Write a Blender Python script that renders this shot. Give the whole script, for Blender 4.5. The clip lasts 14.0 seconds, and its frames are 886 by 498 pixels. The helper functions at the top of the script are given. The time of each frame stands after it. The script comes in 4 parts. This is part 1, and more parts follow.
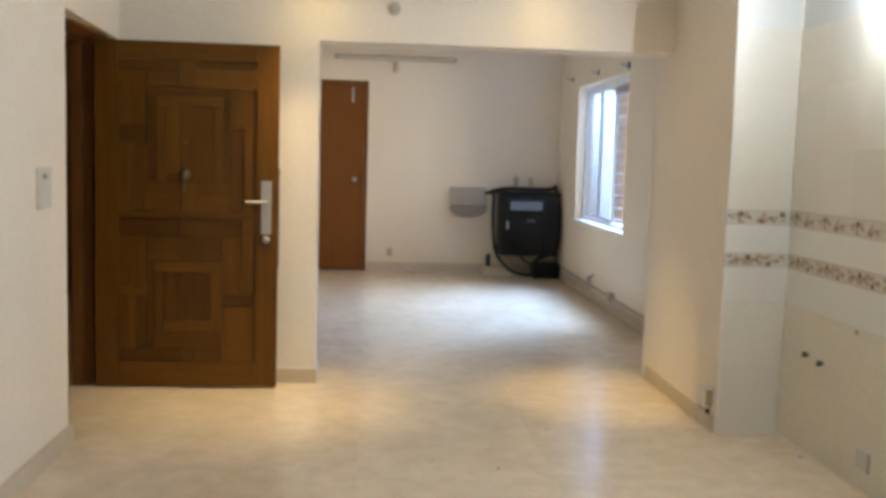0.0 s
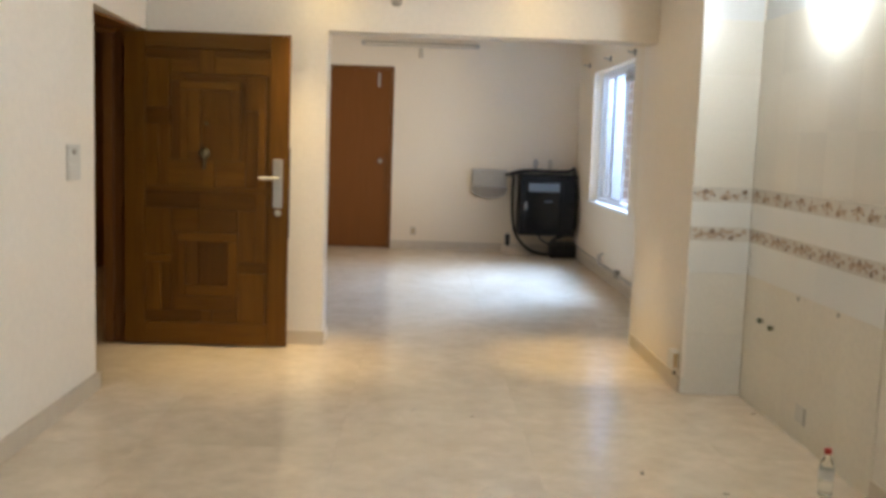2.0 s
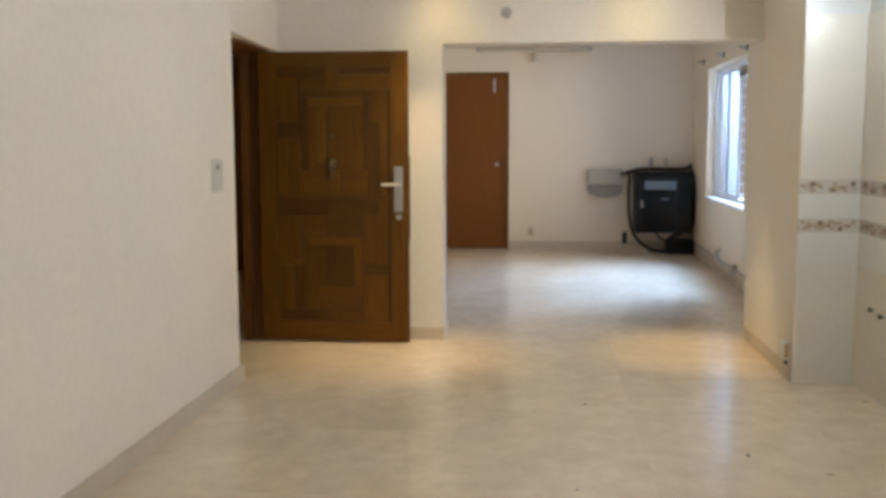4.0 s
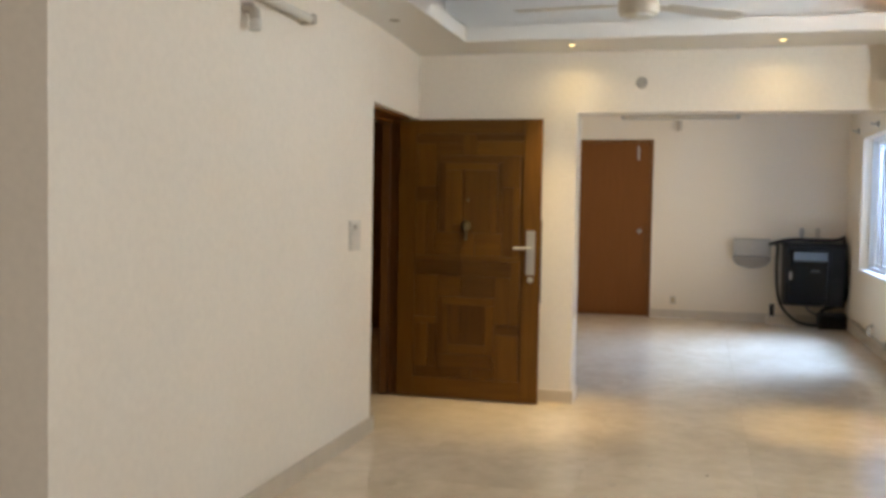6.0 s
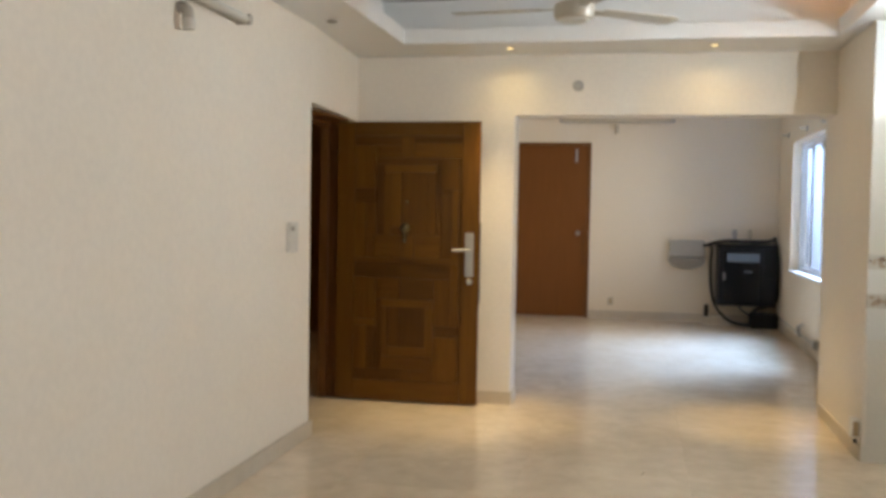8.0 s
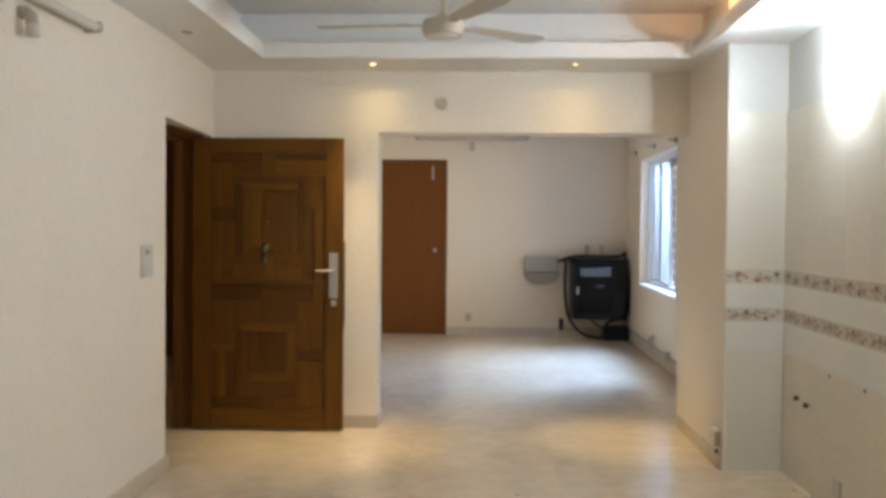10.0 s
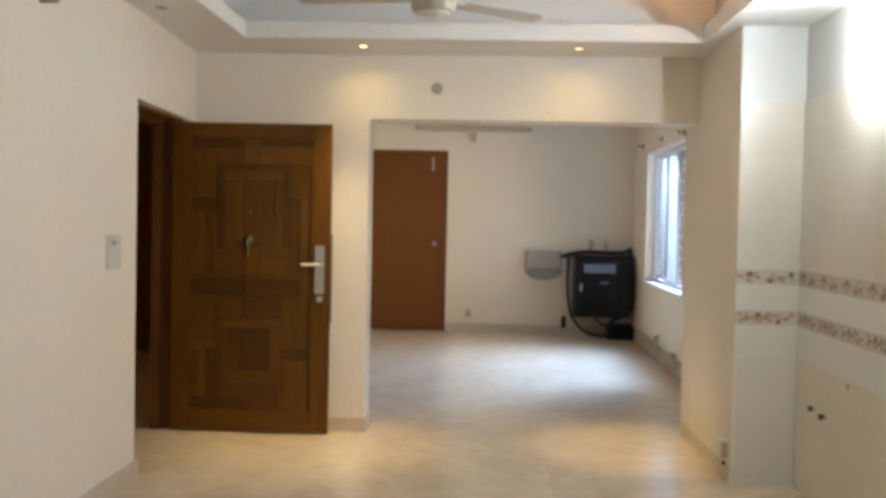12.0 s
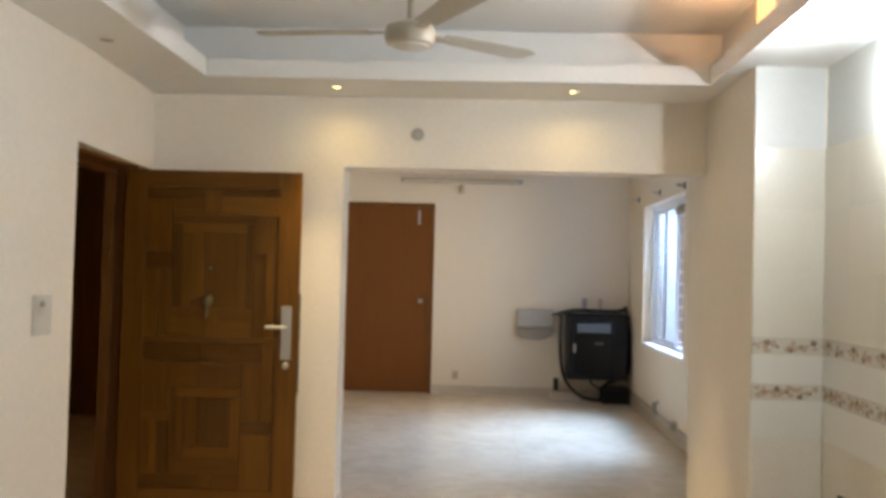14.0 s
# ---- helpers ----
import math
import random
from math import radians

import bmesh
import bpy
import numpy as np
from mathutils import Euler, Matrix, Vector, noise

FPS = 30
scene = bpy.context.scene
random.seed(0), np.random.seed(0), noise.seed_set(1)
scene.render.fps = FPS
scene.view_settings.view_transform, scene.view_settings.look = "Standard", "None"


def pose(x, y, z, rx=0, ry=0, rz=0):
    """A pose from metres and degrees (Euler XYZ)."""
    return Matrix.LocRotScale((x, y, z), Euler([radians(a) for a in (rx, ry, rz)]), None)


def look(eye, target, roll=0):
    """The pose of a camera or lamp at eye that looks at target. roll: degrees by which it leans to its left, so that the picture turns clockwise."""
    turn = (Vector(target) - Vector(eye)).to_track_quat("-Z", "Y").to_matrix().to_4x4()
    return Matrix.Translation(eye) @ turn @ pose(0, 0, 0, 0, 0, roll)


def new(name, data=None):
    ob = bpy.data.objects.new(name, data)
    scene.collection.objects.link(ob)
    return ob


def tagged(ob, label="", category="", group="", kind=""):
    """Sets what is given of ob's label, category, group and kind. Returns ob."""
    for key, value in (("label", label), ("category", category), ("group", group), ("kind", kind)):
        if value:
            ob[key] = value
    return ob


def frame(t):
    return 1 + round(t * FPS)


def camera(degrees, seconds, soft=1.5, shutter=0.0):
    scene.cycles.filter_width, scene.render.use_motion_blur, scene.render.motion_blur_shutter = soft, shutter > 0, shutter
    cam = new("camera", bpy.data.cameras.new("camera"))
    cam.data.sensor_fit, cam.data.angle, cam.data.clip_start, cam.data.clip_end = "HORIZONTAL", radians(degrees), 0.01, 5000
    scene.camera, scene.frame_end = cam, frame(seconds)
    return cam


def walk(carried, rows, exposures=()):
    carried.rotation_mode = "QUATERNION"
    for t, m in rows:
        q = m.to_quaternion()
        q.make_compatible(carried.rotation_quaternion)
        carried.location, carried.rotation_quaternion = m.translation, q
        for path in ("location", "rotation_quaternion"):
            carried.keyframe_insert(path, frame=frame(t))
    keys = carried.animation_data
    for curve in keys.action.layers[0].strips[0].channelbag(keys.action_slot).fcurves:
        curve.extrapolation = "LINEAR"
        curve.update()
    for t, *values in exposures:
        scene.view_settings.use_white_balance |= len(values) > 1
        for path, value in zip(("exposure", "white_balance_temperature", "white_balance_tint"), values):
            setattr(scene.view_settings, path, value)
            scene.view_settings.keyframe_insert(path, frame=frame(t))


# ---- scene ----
cam = camera(50.3, 14.0, soft=3.7)
PATH = [
    (0, (0.346, 0.107, 1.432), (0.496, 2.092, 1.242), 1.7),
    (0.2, (0.353, 0.043, 1.432), (0.527, 2.022, 1.198), 2.4),
    (0.5, (0.372, -0.041, 1.434), (0.567, 1.938, 1.217), 2.7),
    (0.7, (0.395, -0.084, 1.438), (0.589, 1.896, 1.24), 2.3),
    (1, (0.45, -0.15, 1.444), (0.638, 1.832, 1.253), 1.5),
    (1.2, (0.498, -0.208, 1.437), (0.646, 1.776, 1.233), 1.9),
    (1.5, (0.574, -0.302, 1.421), (0.651, 1.686, 1.215), 2.7),
    (1.7, (0.615, -0.356, 1.419), (0.675, 1.631, 1.202), 2.4),
    (2, (0.651, -0.422, 1.418), (0.702, 1.565, 1.193), 2.0),
    (2.2, (0.656, -0.46, 1.421), (0.707, 1.525, 1.184), 1.7),
    (4.3, (0.737, -0.787, 1.433), (0.481, 1.185, 1.218), -0.2),
    (4.5, (0.759, -0.802, 1.427), (0.482, 1.169, 1.228), -0.1),
    (4.7, (0.788, -0.81, 1.423), (0.524, 1.163, 1.227), 0.5),
    (5, (0.836, -0.826, 1.422), (0.53, 1.142, 1.239), 1.4),
    (5.2, (0.864, -0.849, 1.421), (0.498, 1.111, 1.256), 1.6),
    (5.5, (0.883, -0.883, 1.42), (0.433, 1.062, 1.296), 1.1),
    (5.7, (0.881, -0.893, 1.426), (0.396, 1.045, 1.315), 1.0),
    (6, (0.877, -0.896, 1.436), (0.354, 1.033, 1.345), 1.0),
    (6.5, (0.881, -0.905, 1.433), (0.381, 1.029, 1.338), 1.0),
    (7, (0.888, -0.899, 1.427), (0.403, 1.039, 1.334), 1.0),
    (7.5, (0.894, -0.89, 1.438), (0.462, 1.061, 1.365), 0.7),
    (8, (0.893, -0.892, 1.435), (0.491, 1.066, 1.351), 1.0),
    (8.5, (0.875, -0.87, 1.435), (0.59, 1.107, 1.335), 1.4),
    (9, (0.814, -0.799, 1.442), (0.678, 1.196, 1.373), 0.7),
    (9.2, (0.767, -0.789, 1.454), (0.668, 1.208, 1.41), 0.2),
    (11.3, (0.755, -0.545, 1.448), (0.674, 1.453, 1.4), 0.6),
    (11.5, (0.781, -0.486, 1.458), (0.697, 1.511, 1.42), 0.7),
    (12, (0.833, -0.379, 1.451), (0.734, 1.617, 1.391), 1.2),
    (12.5, (0.835, -0.252, 1.442), (0.768, 1.745, 1.346), 1.4),
    (12.8, (0.818, -0.135, 1.457), (0.809, 1.863, 1.377), 1.3),
    (13, (0.806, -0.06, 1.468), (0.787, 1.94, 1.429), 1.1),
    (13.3, (0.802, 0.025, 1.472), (0.783, 2.025, 1.455), 0.9),
    (13.5, (0.802, 0.075, 1.473), (0.78, 2.075, 1.453), 0.8),
    (14, (0.869, 0.221, 1.483), (0.785, 2.219, 1.537), 1.5),
]
walk(cam, [(t, look(eye, target, roll)) for t, eye, target, roll in PATH],
     exposures=[(0.0, -0.04, 6380, 10), (2.2, 0.01, 6480, 10), (4.5, -0.15, 6280, 10), (6.0, -0.10, 6440, 10), (7.5, -0.12, 6480, 10),
                (9.2, -0.16, 6280, 10), (11.5, -0.16, 6540, 10), (13.0, -0.11, 6540, 10), (14.0, -0.11, 6560, 10)])

# ---- world, lamps ----
world = bpy.data.worlds.new("sky")
scene.world = world
world.use_nodes = True
wt = world.node_tree
sky = wt.nodes.new("ShaderNodeTexSky")
sky.sky_type = "NISHITA"
sky.sun_disc = False
sky.sun_elevation, sky.sun_rotation = radians(52), radians(-67)
wt.links.new(sky.outputs[0], wt.nodes["Background"].inputs[0])
wt.nodes["Background"].inputs[1].default_value = 0.12


def lamp(name, kind, place, target, power, color, angle=0.0, shape="", size=0.0, size_y=0.0, spread=math.pi, spot_size=0.0, spot_blend=0.0, shadow_soft_size=0.0):
    data = bpy.data.lights.new(name, kind)
    data.energy, data.color = power, color
    if kind == "SUN":
        data.angle = angle
    elif kind == "AREA":
        data.shape, data.size, data.size_y, data.spread = shape, size, size_y, spread
    elif kind == "SPOT":
        data.spot_size, data.spot_blend, data.shadow_soft_size = spot_size, spot_blend, shadow_soft_size
    ob = new(name, data)
    ob.matrix_world = look(place, target)
    return ob


WARM = (1.0, 0.75, 0.36)
lamp("sun", "SUN", (-20, 0, 24), (-6, 6, 0), 5.0, (1.0, 0.95, 0.88), angle=radians(0.5))
lamp("window_daylight", "AREA", (2.868, 10.27, 1.54), (0.0, 10.27, 1.54), 28, (1.0, 0.93, 0.83), shape="RECTANGLE", size=1.16, size_y=1.36, spread=radians(105))
lamp("window_skylight", "AREA", (3.65, 10.6, 2.85), (1.20, 8.8, 0.0), 245, (0.40, 0.60, 1.0), shape="RECTANGLE", size=1.7, size_y=1.0, spread=radians(73))
# brightens the left wall from an opening added out of view
lamp("unseen_opening_daylight", "AREA", (2.60, -0.90, 1.60), (0, 0.10, 1.45), 46, (0.97, 0.975, 1.0), shape="RECTANGLE", size=1.75, size_y=1.4)
for px in (-0.01, 1.37):
    lamp("downlight_beam", "SPOT", (px, 5.72, 2.555), (px + (-0.35 if px < 0 else 0.42), 5.55 if px < 0 else 5.82, 0), 180 if px < 0 else 150, WARM, spot_size=radians(54 if px < 0 else 40), spot_blend=1.0, shadow_soft_size=0.03)
    lamp("downlight_spill", "SPOT", (px, 5.72, 2.555), (px, 5.72, 0), 7.8, (1.0, 0.74, 0.28), spot_size=radians(165), spot_blend=1.0, shadow_soft_size=0.03)

# ---- materials ----


def mat(name, color, rough=0.6, metal=0.0, vary=0.06, scale=6.0, bump=0.02, bump_scale=120.0, random=0.0, spec=0.5, coat=0.0):
    """Paint, plastic and metal: two scales of mottling, fine relief, a slight difference from piece to piece."""
    m = bpy.data.materials.new(name)
    m.use_nodes = True
    nt = m.node_tree
    n, l = nt.nodes, nt.links
    b = n["Principled BSDF"]
    b.inputs["Roughness"].default_value = rough
    b.inputs["Metallic"].default_value = metal
    b.inputs["Specular IOR Level"].default_value = spec
    b.inputs["Coat Weight"].default_value = coat
    geo = n.new("ShaderNodeTexCoord")
    big = n.new("ShaderNodeTexNoise")
    big.inputs["Scale"].default_value, big.inputs["Detail"].default_value = scale * 0.25, 4
    fine = n.new("ShaderNodeTexNoise")
    fine.inputs["Scale"].default_value, fine.inputs["Detail"].default_value = scale * 8, 3
    l.new(geo.outputs["Object"], big.inputs[0])
    l.new(geo.outputs["Object"], fine.inputs[0])
    add = n.new("ShaderNodeMath")
    add.operation = "ADD"
    l.new(big.outputs[0], add.inputs[0])
    l.new(fine.outputs[0], add.inputs[1])
    ramp = n.new("ShaderNodeMapRange")
    ramp.inputs[1].default_value, ramp.inputs[2].default_value = 0.6, 1.4
    ramp.inputs[3].default_value, ramp.inputs[4].default_value = 1 - vary, 1 + vary
    l.new(add.outputs[0], ramp.inputs[0])
    value = ramp.outputs[0]
    if random:
        info = n.new("ShaderNodeObjectInfo")
        r = n.new("ShaderNodeMapRange")
        r.inputs[3].default_value, r.inputs[4].default_value = 1 - random, 1 + random
        l.new(info.outputs["Random"], r.inputs[0])
        mul = n.new("ShaderNodeMath")
        mul.operation = "MULTIPLY"
        l.new(value, mul.inputs[0])
        l.new(r.outputs[0], mul.inputs[1])
        value = mul.outputs[0]
    hsv = n.new("ShaderNodeHueSaturation")
    hsv.inputs["Color"].default_value = (*color, 1)
    l.new(value, hsv.inputs["Value"])
    l.new(hsv.outputs[0], b.inputs["Base Color"])
    if bump:
        rel = n.new("ShaderNodeTexNoise")
        rel.inputs["Scale"].default_value, rel.inputs["Detail"].default_value = bump_scale, 4
        l.new(geo.outputs["Object"], rel.inputs[0])
        bp = n.new("ShaderNodeBump")
        bp.inputs["Strength"].default_value, bp.inputs["Distance"].default_value = bump * 10, 0.002
        l.new(rel.outputs[0], bp.inputs["Height"])
        l.new(bp.outputs[0], b.inputs["Normal"])
    return m


def wood(name, dark, light, rough=0.35, axis="Z", random=0.22, stretch=14.0):
    """Varnished timber: grain drawn out along one axis, each piece offset and toned by its own random number."""
    m = bpy.data.materials.new(name)
    m.use_nodes = True
    nt = m.node_tree
    n, l = nt.nodes, nt.links
    b = n["Principled BSDF"]
    b.inputs["Roughness"].default_value = rough
    b.inputs["Specular IOR Level"].default_value = 0.22
    geo = n.new("ShaderNodeTexCoord")
    info = n.new("ShaderNodeObjectInfo")
    mp = n.new("ShaderNodeMapping")
    s = {"X": (1, stretch, stretch), "Y": (stretch, 1, stretch), "Z": (stretch, stretch, 1)}[axis]
    mp.inputs["Scale"].default_value = s
    l.new(geo.outputs["Object"], mp.inputs["Vector"])
    off = n.new("ShaderNodeVectorMath")
    off.operation = "ADD"
    mulr = n.new("ShaderNodeMath")
    mulr.operation = "MULTIPLY"
    mulr.inputs[1].default_value = 37.0
    l.new(info.outputs["Random"], mulr.inputs[0])
    l.new(mp.outputs[0], off.inputs[0])
    l.new(mulr.outputs[0], off.inputs[1])
    grain = n.new("ShaderNodeTexNoise")
    grain.inputs["Scale"].default_value, grain.inputs["Detail"].default_value = 2.2, 8
    grain.inputs["Distortion"].default_value = 0.6
    l.new(off.outputs[0], grain.inputs[0])
    ramp = n.new("ShaderNodeValToRGB")
    ramp.color_ramp.elements[0].position, ramp.color_ramp.elements[1].position = 0.12, 0.92
    ramp.color_ramp.elements[0].color, ramp.color_ramp.elements[1].color = (*dark, 1), (*light, 1)
    l.new(grain.outputs[0], ramp.inputs[0])
    r = n.new("ShaderNodeMapRange")
    r.inputs[3].default_value, r.inputs[4].default_value = 1 - random, 1 + random
    l.new(info.outputs["Random"], r.inputs[0])
    hsv = n.new("ShaderNodeHueSaturation")
    l.new(ramp.outputs[0], hsv.inputs["Color"])
    l.new(r.outputs[0], hsv.inputs["Value"])
    l.new(hsv.outputs[0], b.inputs["Base Color"])
    bp = n.new("ShaderNodeBump")
    bp.inputs["Strength"].default_value, bp.inputs["Distance"].default_value = 0.15, 0.002
    l.new(grain.outputs[0], bp.inputs["Height"])
    l.new(bp.outputs[0], b.inputs["Normal"])
    return m


def stone(name, light, dark, vein, rough=0.16, random=0.05, world_size=True):
    """Polished beige marble: clouds, darker drifts and thin veins, with scuffs in the polish."""
    m = bpy.data.materials.new(name)
    m.use_nodes = True
    nt = m.node_tree
    n, l = nt.nodes, nt.links
    b = n["Principled BSDF"]
    b.inputs["Specular IOR Level"].default_value = 0.45
    info = n.new("ShaderNodeObjectInfo")
    geo = n.new("ShaderNodeTexCoord")
    off = n.new("ShaderNodeVectorMath")
    off.operation = "ADD"
    mulr = n.new("ShaderNodeMath")
    mulr.operation = "MULTIPLY"
    mulr.inputs[1].default_value = 0.35
    l.new(info.outputs["Random"], mulr.inputs[0])
    place = n.new("ShaderNodeNewGeometry")
    l.new(place.outputs["Position"], off.inputs[0])
    l.new(mulr.outputs[0], off.inputs[1])
    cloud = n.new("ShaderNodeTexNoise")
    cloud.inputs["Scale"].default_value, cloud.inputs["Detail"].default_value, cloud.inputs["Distortion"].default_value = 1.5, 7, 0.7
    l.new(off.outputs[0], cloud.inputs[0])
    ramp = n.new("ShaderNodeValToRGB")
    ramp.color_ramp.elements[0].position, ramp.color_ramp.elements[1].position = 0.30, 0.70
    ramp.color_ramp.elements[0].color, ramp.color_ramp.elements[1].color = (*dark, 1), (*light, 1)
    l.new(cloud.outputs[0], ramp.inputs[0])
    vn = n.new("ShaderNodeTexNoise")
    vn.inputs["Scale"].default_value, vn.inputs["Detail"].default_value, vn.inputs["Roughness"].default_value = 7.5, 6, 0.6
    l.new(off.outputs[0], vn.inputs[0])
    drift = n.new("ShaderNodeMapRange")
    drift.inputs[1].default_value, drift.inputs[2].default_value = 0.35, 0.75
    drift.inputs[3].default_value, drift.inputs[4].default_value = 0.0, 0.52
    l.new(vn.outputs[0], drift.inputs[0])
    crack = n.new("ShaderNodeTexNoise")
    crack.inputs["Scale"].default_value, crack.inputs["Detail"].default_value, crack.inputs["Distortion"].default_value = 1.1, 4, 1.2
    l.new(off.outputs[0], crack.inputs[0])
    middle = n.new("ShaderNodeMath")
    middle.operation = "SUBTRACT"
    middle.inputs[1].default_value = 0.5
    l.new(crack.outputs[0], middle.inputs[0])
    away = n.new("ShaderNodeMath")
    away.operation = "ABSOLUTE"
    l.new(middle.outputs[0], away.inputs[0])
    line = n.new("ShaderNodeMapRange")
    line.inputs[1].default_value, line.inputs[2].default_value = 0.0, 0.014
    line.inputs[3].default_value, line.inputs[4].default_value = 0.55, 0.0
    l.new(away.outputs[0], line.inputs[0])
    broken = n.new("ShaderNodeMath")
    broken.operation = "MULTIPLY"
    l.new(line.outputs[0], broken.inputs[0])
    l.new(cloud.outputs[0], broken.inputs[1])
    faint = n.new("ShaderNodeMath")
    faint.operation = "MAXIMUM"
    l.new(drift.outputs[0], faint.inputs[0])
    l.new(broken.outputs[0], faint.inputs[1])
    mix = n.new("ShaderNodeMixRGB")
    mix.inputs[2].default_value = (*vein, 1)
    l.new(faint.outputs[0], mix.inputs[0])
    l.new(ramp.outputs[0], mix.inputs[1])
    r = n.new("ShaderNodeMapRange")
    r.inputs[3].default_value, r.inputs[4].default_value = 1 - random, 1 + random
    l.new(info.outputs["Random"], r.inputs[0])
    hsv = n.new("ShaderNodeHueSaturation")
    l.new(mix.outputs[0], hsv.inputs["Color"])
    l.new(r.outputs[0], hsv.inputs["Value"])
    l.new(hsv.outputs[0], b.inputs["Base Color"])
    scuff = n.new("ShaderNodeTexNoise")
    scuff.inputs["Scale"].default_value, scuff.inputs["Detail"].default_value = 3.0, 4
    l.new(off.outputs[0], scuff.inputs[0])
    rr = n.new("ShaderNodeMapRange")
    rr.inputs[1].default_value, rr.inputs[2].default_value = 0.3, 0.75
    rr.inputs[3].default_value, rr.inputs[4].default_value = rough * 0.9, rough * 1.08
    l.new(scuff.outputs[0], rr.inputs[0])
    l.new(rr.outputs[0], b.inputs["Roughness"])
    return m


def glow(name, color, strength):
    m = bpy.data.materials.new(name)
    m.use_nodes = True
    b = m.node_tree.nodes["Principled BSDF"]
    b.inputs["Base Color"].default_value = (0.8, 0.8, 0.8, 1)
    b.inputs["Emission Color"].default_value = (*color, 1)
    b.inputs["Emission Strength"].default_value = strength
    return m


def glass(name, color=(0.95, 0.97, 0.97), rough=0.0, translucent=0.0):
    m = bpy.data.materials.new(name)
    m.use_nodes = True
    n, l = m.node_tree.nodes, m.node_tree.links
    b = n["Principled BSDF"]
    b.inputs["Base Color"].default_value = (*color, 1)
    b.inputs["Roughness"].default_value = rough
    b.inputs["Transmission Weight"].default_value = 1.0
    b.inputs["IOR"].default_value = 1.45
    if translucent:
        t = n.new("ShaderNodeBsdfTranslucent")
        t.inputs[0].default_value = (*color, 1)
        mx = n.new("ShaderNodeMixShader")
        mx.inputs[0].default_value = translucent
        l.new(b.outputs[0], mx.inputs[1])
        l.new(t.outputs[0], mx.inputs[2])
        l.new(mx.outputs[0], n["Material Output"].inputs[0])
    return m


PLASTER = mat("cream_wall_paint", (0.825, 0.75, 0.645), 0.55, vary=0.05, scale=4, bump=0.03, bump_scale=90)
PLASTER_FAR = mat("pale_wall_paint", (0.80, 0.69, 0.535), 0.6, vary=0.035, scale=4, bump=0.03, bump_scale=90)
CEILING = mat("white_ceiling_paint", (0.80, 0.79, 0.77), 0.6, vary=0.02, scale=3, bump=0.02)
MARBLE = stone("polished_beige_marble", (0.84, 0.705, 0.53), (0.71, 0.59, 0.43), (0.53, 0.42, 0.29), 0.17, random=0.008)
SKIRT = stone("beige_marble_skirting", (0.66, 0.565, 0.44), (0.57, 0.485, 0.37), (0.48, 0.40, 0.30), 0.36)
GROUT = mat("beige_grout", (0.58, 0.49, 0.375), 0.85, vary=0.1)
TILE = mat("pale_glazed_tile", (0.72, 0.675, 0.585), 0.31, vary=0.05, scale=9, bump=0.004, bump_scale=30, random=0.05)
TILE_WHITE = mat("white_glazed_tile", (0.77, 0.755, 0.70), 0.31, vary=0.03, scale=9, bump=0.004, bump_scale=30, random=0.015)
TILE_LOW = mat("dull_beige_tile", (0.76, 0.70, 0.585), 0.36, vary=0.08, scale=5, bump=0.01, bump_scale=40, random=0.03)
BORDER = mat("border_tile", (0.66, 0.62, 0.54), 0.2, vary=0.12, scale=14, bump=0.004)
FLOWER = mat("brown_flower_print", (0.24, 0.165, 0.115), 0.25, vary=0.3, scale=40, bump=0)
LEAFPRINT = mat("tan_leaf_print", (0.48, 0.37, 0.27), 0.25, vary=0.2, scale=40, bump=0)
TEAK = {}
for tone, k in (("dark", 0.80), ("mid", 1.04), ("light", 1.22)):
    for axis, grain in (("Z", "upright"), ("X", "level")):
        TEAK[tone, axis] = wood(tone + "_teak_" + grain + "_grain", (0.080 * k, 0.0310 * k, 0.0026 * k), (0.148 * k, 0.0605 * k, 0.0058 * k), 0.42, axis, 0.10)
FRAME_WOOD = wood("dark_frame_timber", (0.10, 0.038, 0.008), (0.21, 0.085, 0.020), 0.4, "Z", 0.1)
FLUSH = wood("reddish_brown_veneer", (0.150, 0.052, 0.010), (0.200, 0.071, 0.015), 0.5, "Z", 0.03, 22)
CHROME = mat("brushed_steel", (0.46, 0.45, 0.43), 0.60, 1.0, vary=0.05, bump=0.01)
BRASS = mat("dull_brass", (0.21, 0.17, 0.10), 0.45, 1.0, vary=0.08, bump=0.01)
WHITE_PLASTIC = mat("white_plastic", (0.74, 0.72, 0.66), 0.4, vary=0.03, bump=0.005)
GREY_PLASTIC = mat("grey_plastic", (0.44, 0.40, 0.34), 0.45, vary=0.06, bump=0.008)
CLEAR_GREY = mat("smoky_plastic", (0.25, 0.215, 0.17), 0.3, vary=0.08, bump=0.01)
FAN_PAINT = mat("ivory_enamel", (0.46, 0.41, 0.325), 0.3, vary=0.04, bump=0.005)
RACK = mat("black_powder_coat", (0.005, 0.005, 0.006), 0.5, vary=0.15, bump=0.01, spec=0.25)
RACK_GLASS = mat("tinted_door_glass", (0.004, 0.007, 0.011), 0.12, vary=0.05, bump=0, spec=0.35)
RUBBER = mat("black_rubber", (0.010, 0.010, 0.011), 0.55, vary=0.1)
ALU = mat("white_aluminium", (0.80, 0.81, 0.82), 0.35, vary=0.03, bump=0.005)
FROST = glass("frosted_pane", (0.185, 0.195, 0.205), 0.35, 0.93)
CLEAR = glass("clear_plastic", (0.93, 0.96, 0.96), 0.05)
RED = mat("red_cap_plastic", (0.45, 0.03, 0.02), 0.35, vary=0.05)
IRON = mat("white_painted_bar", (0.66, 0.67, 0.68), 0.5, vary=0.1)
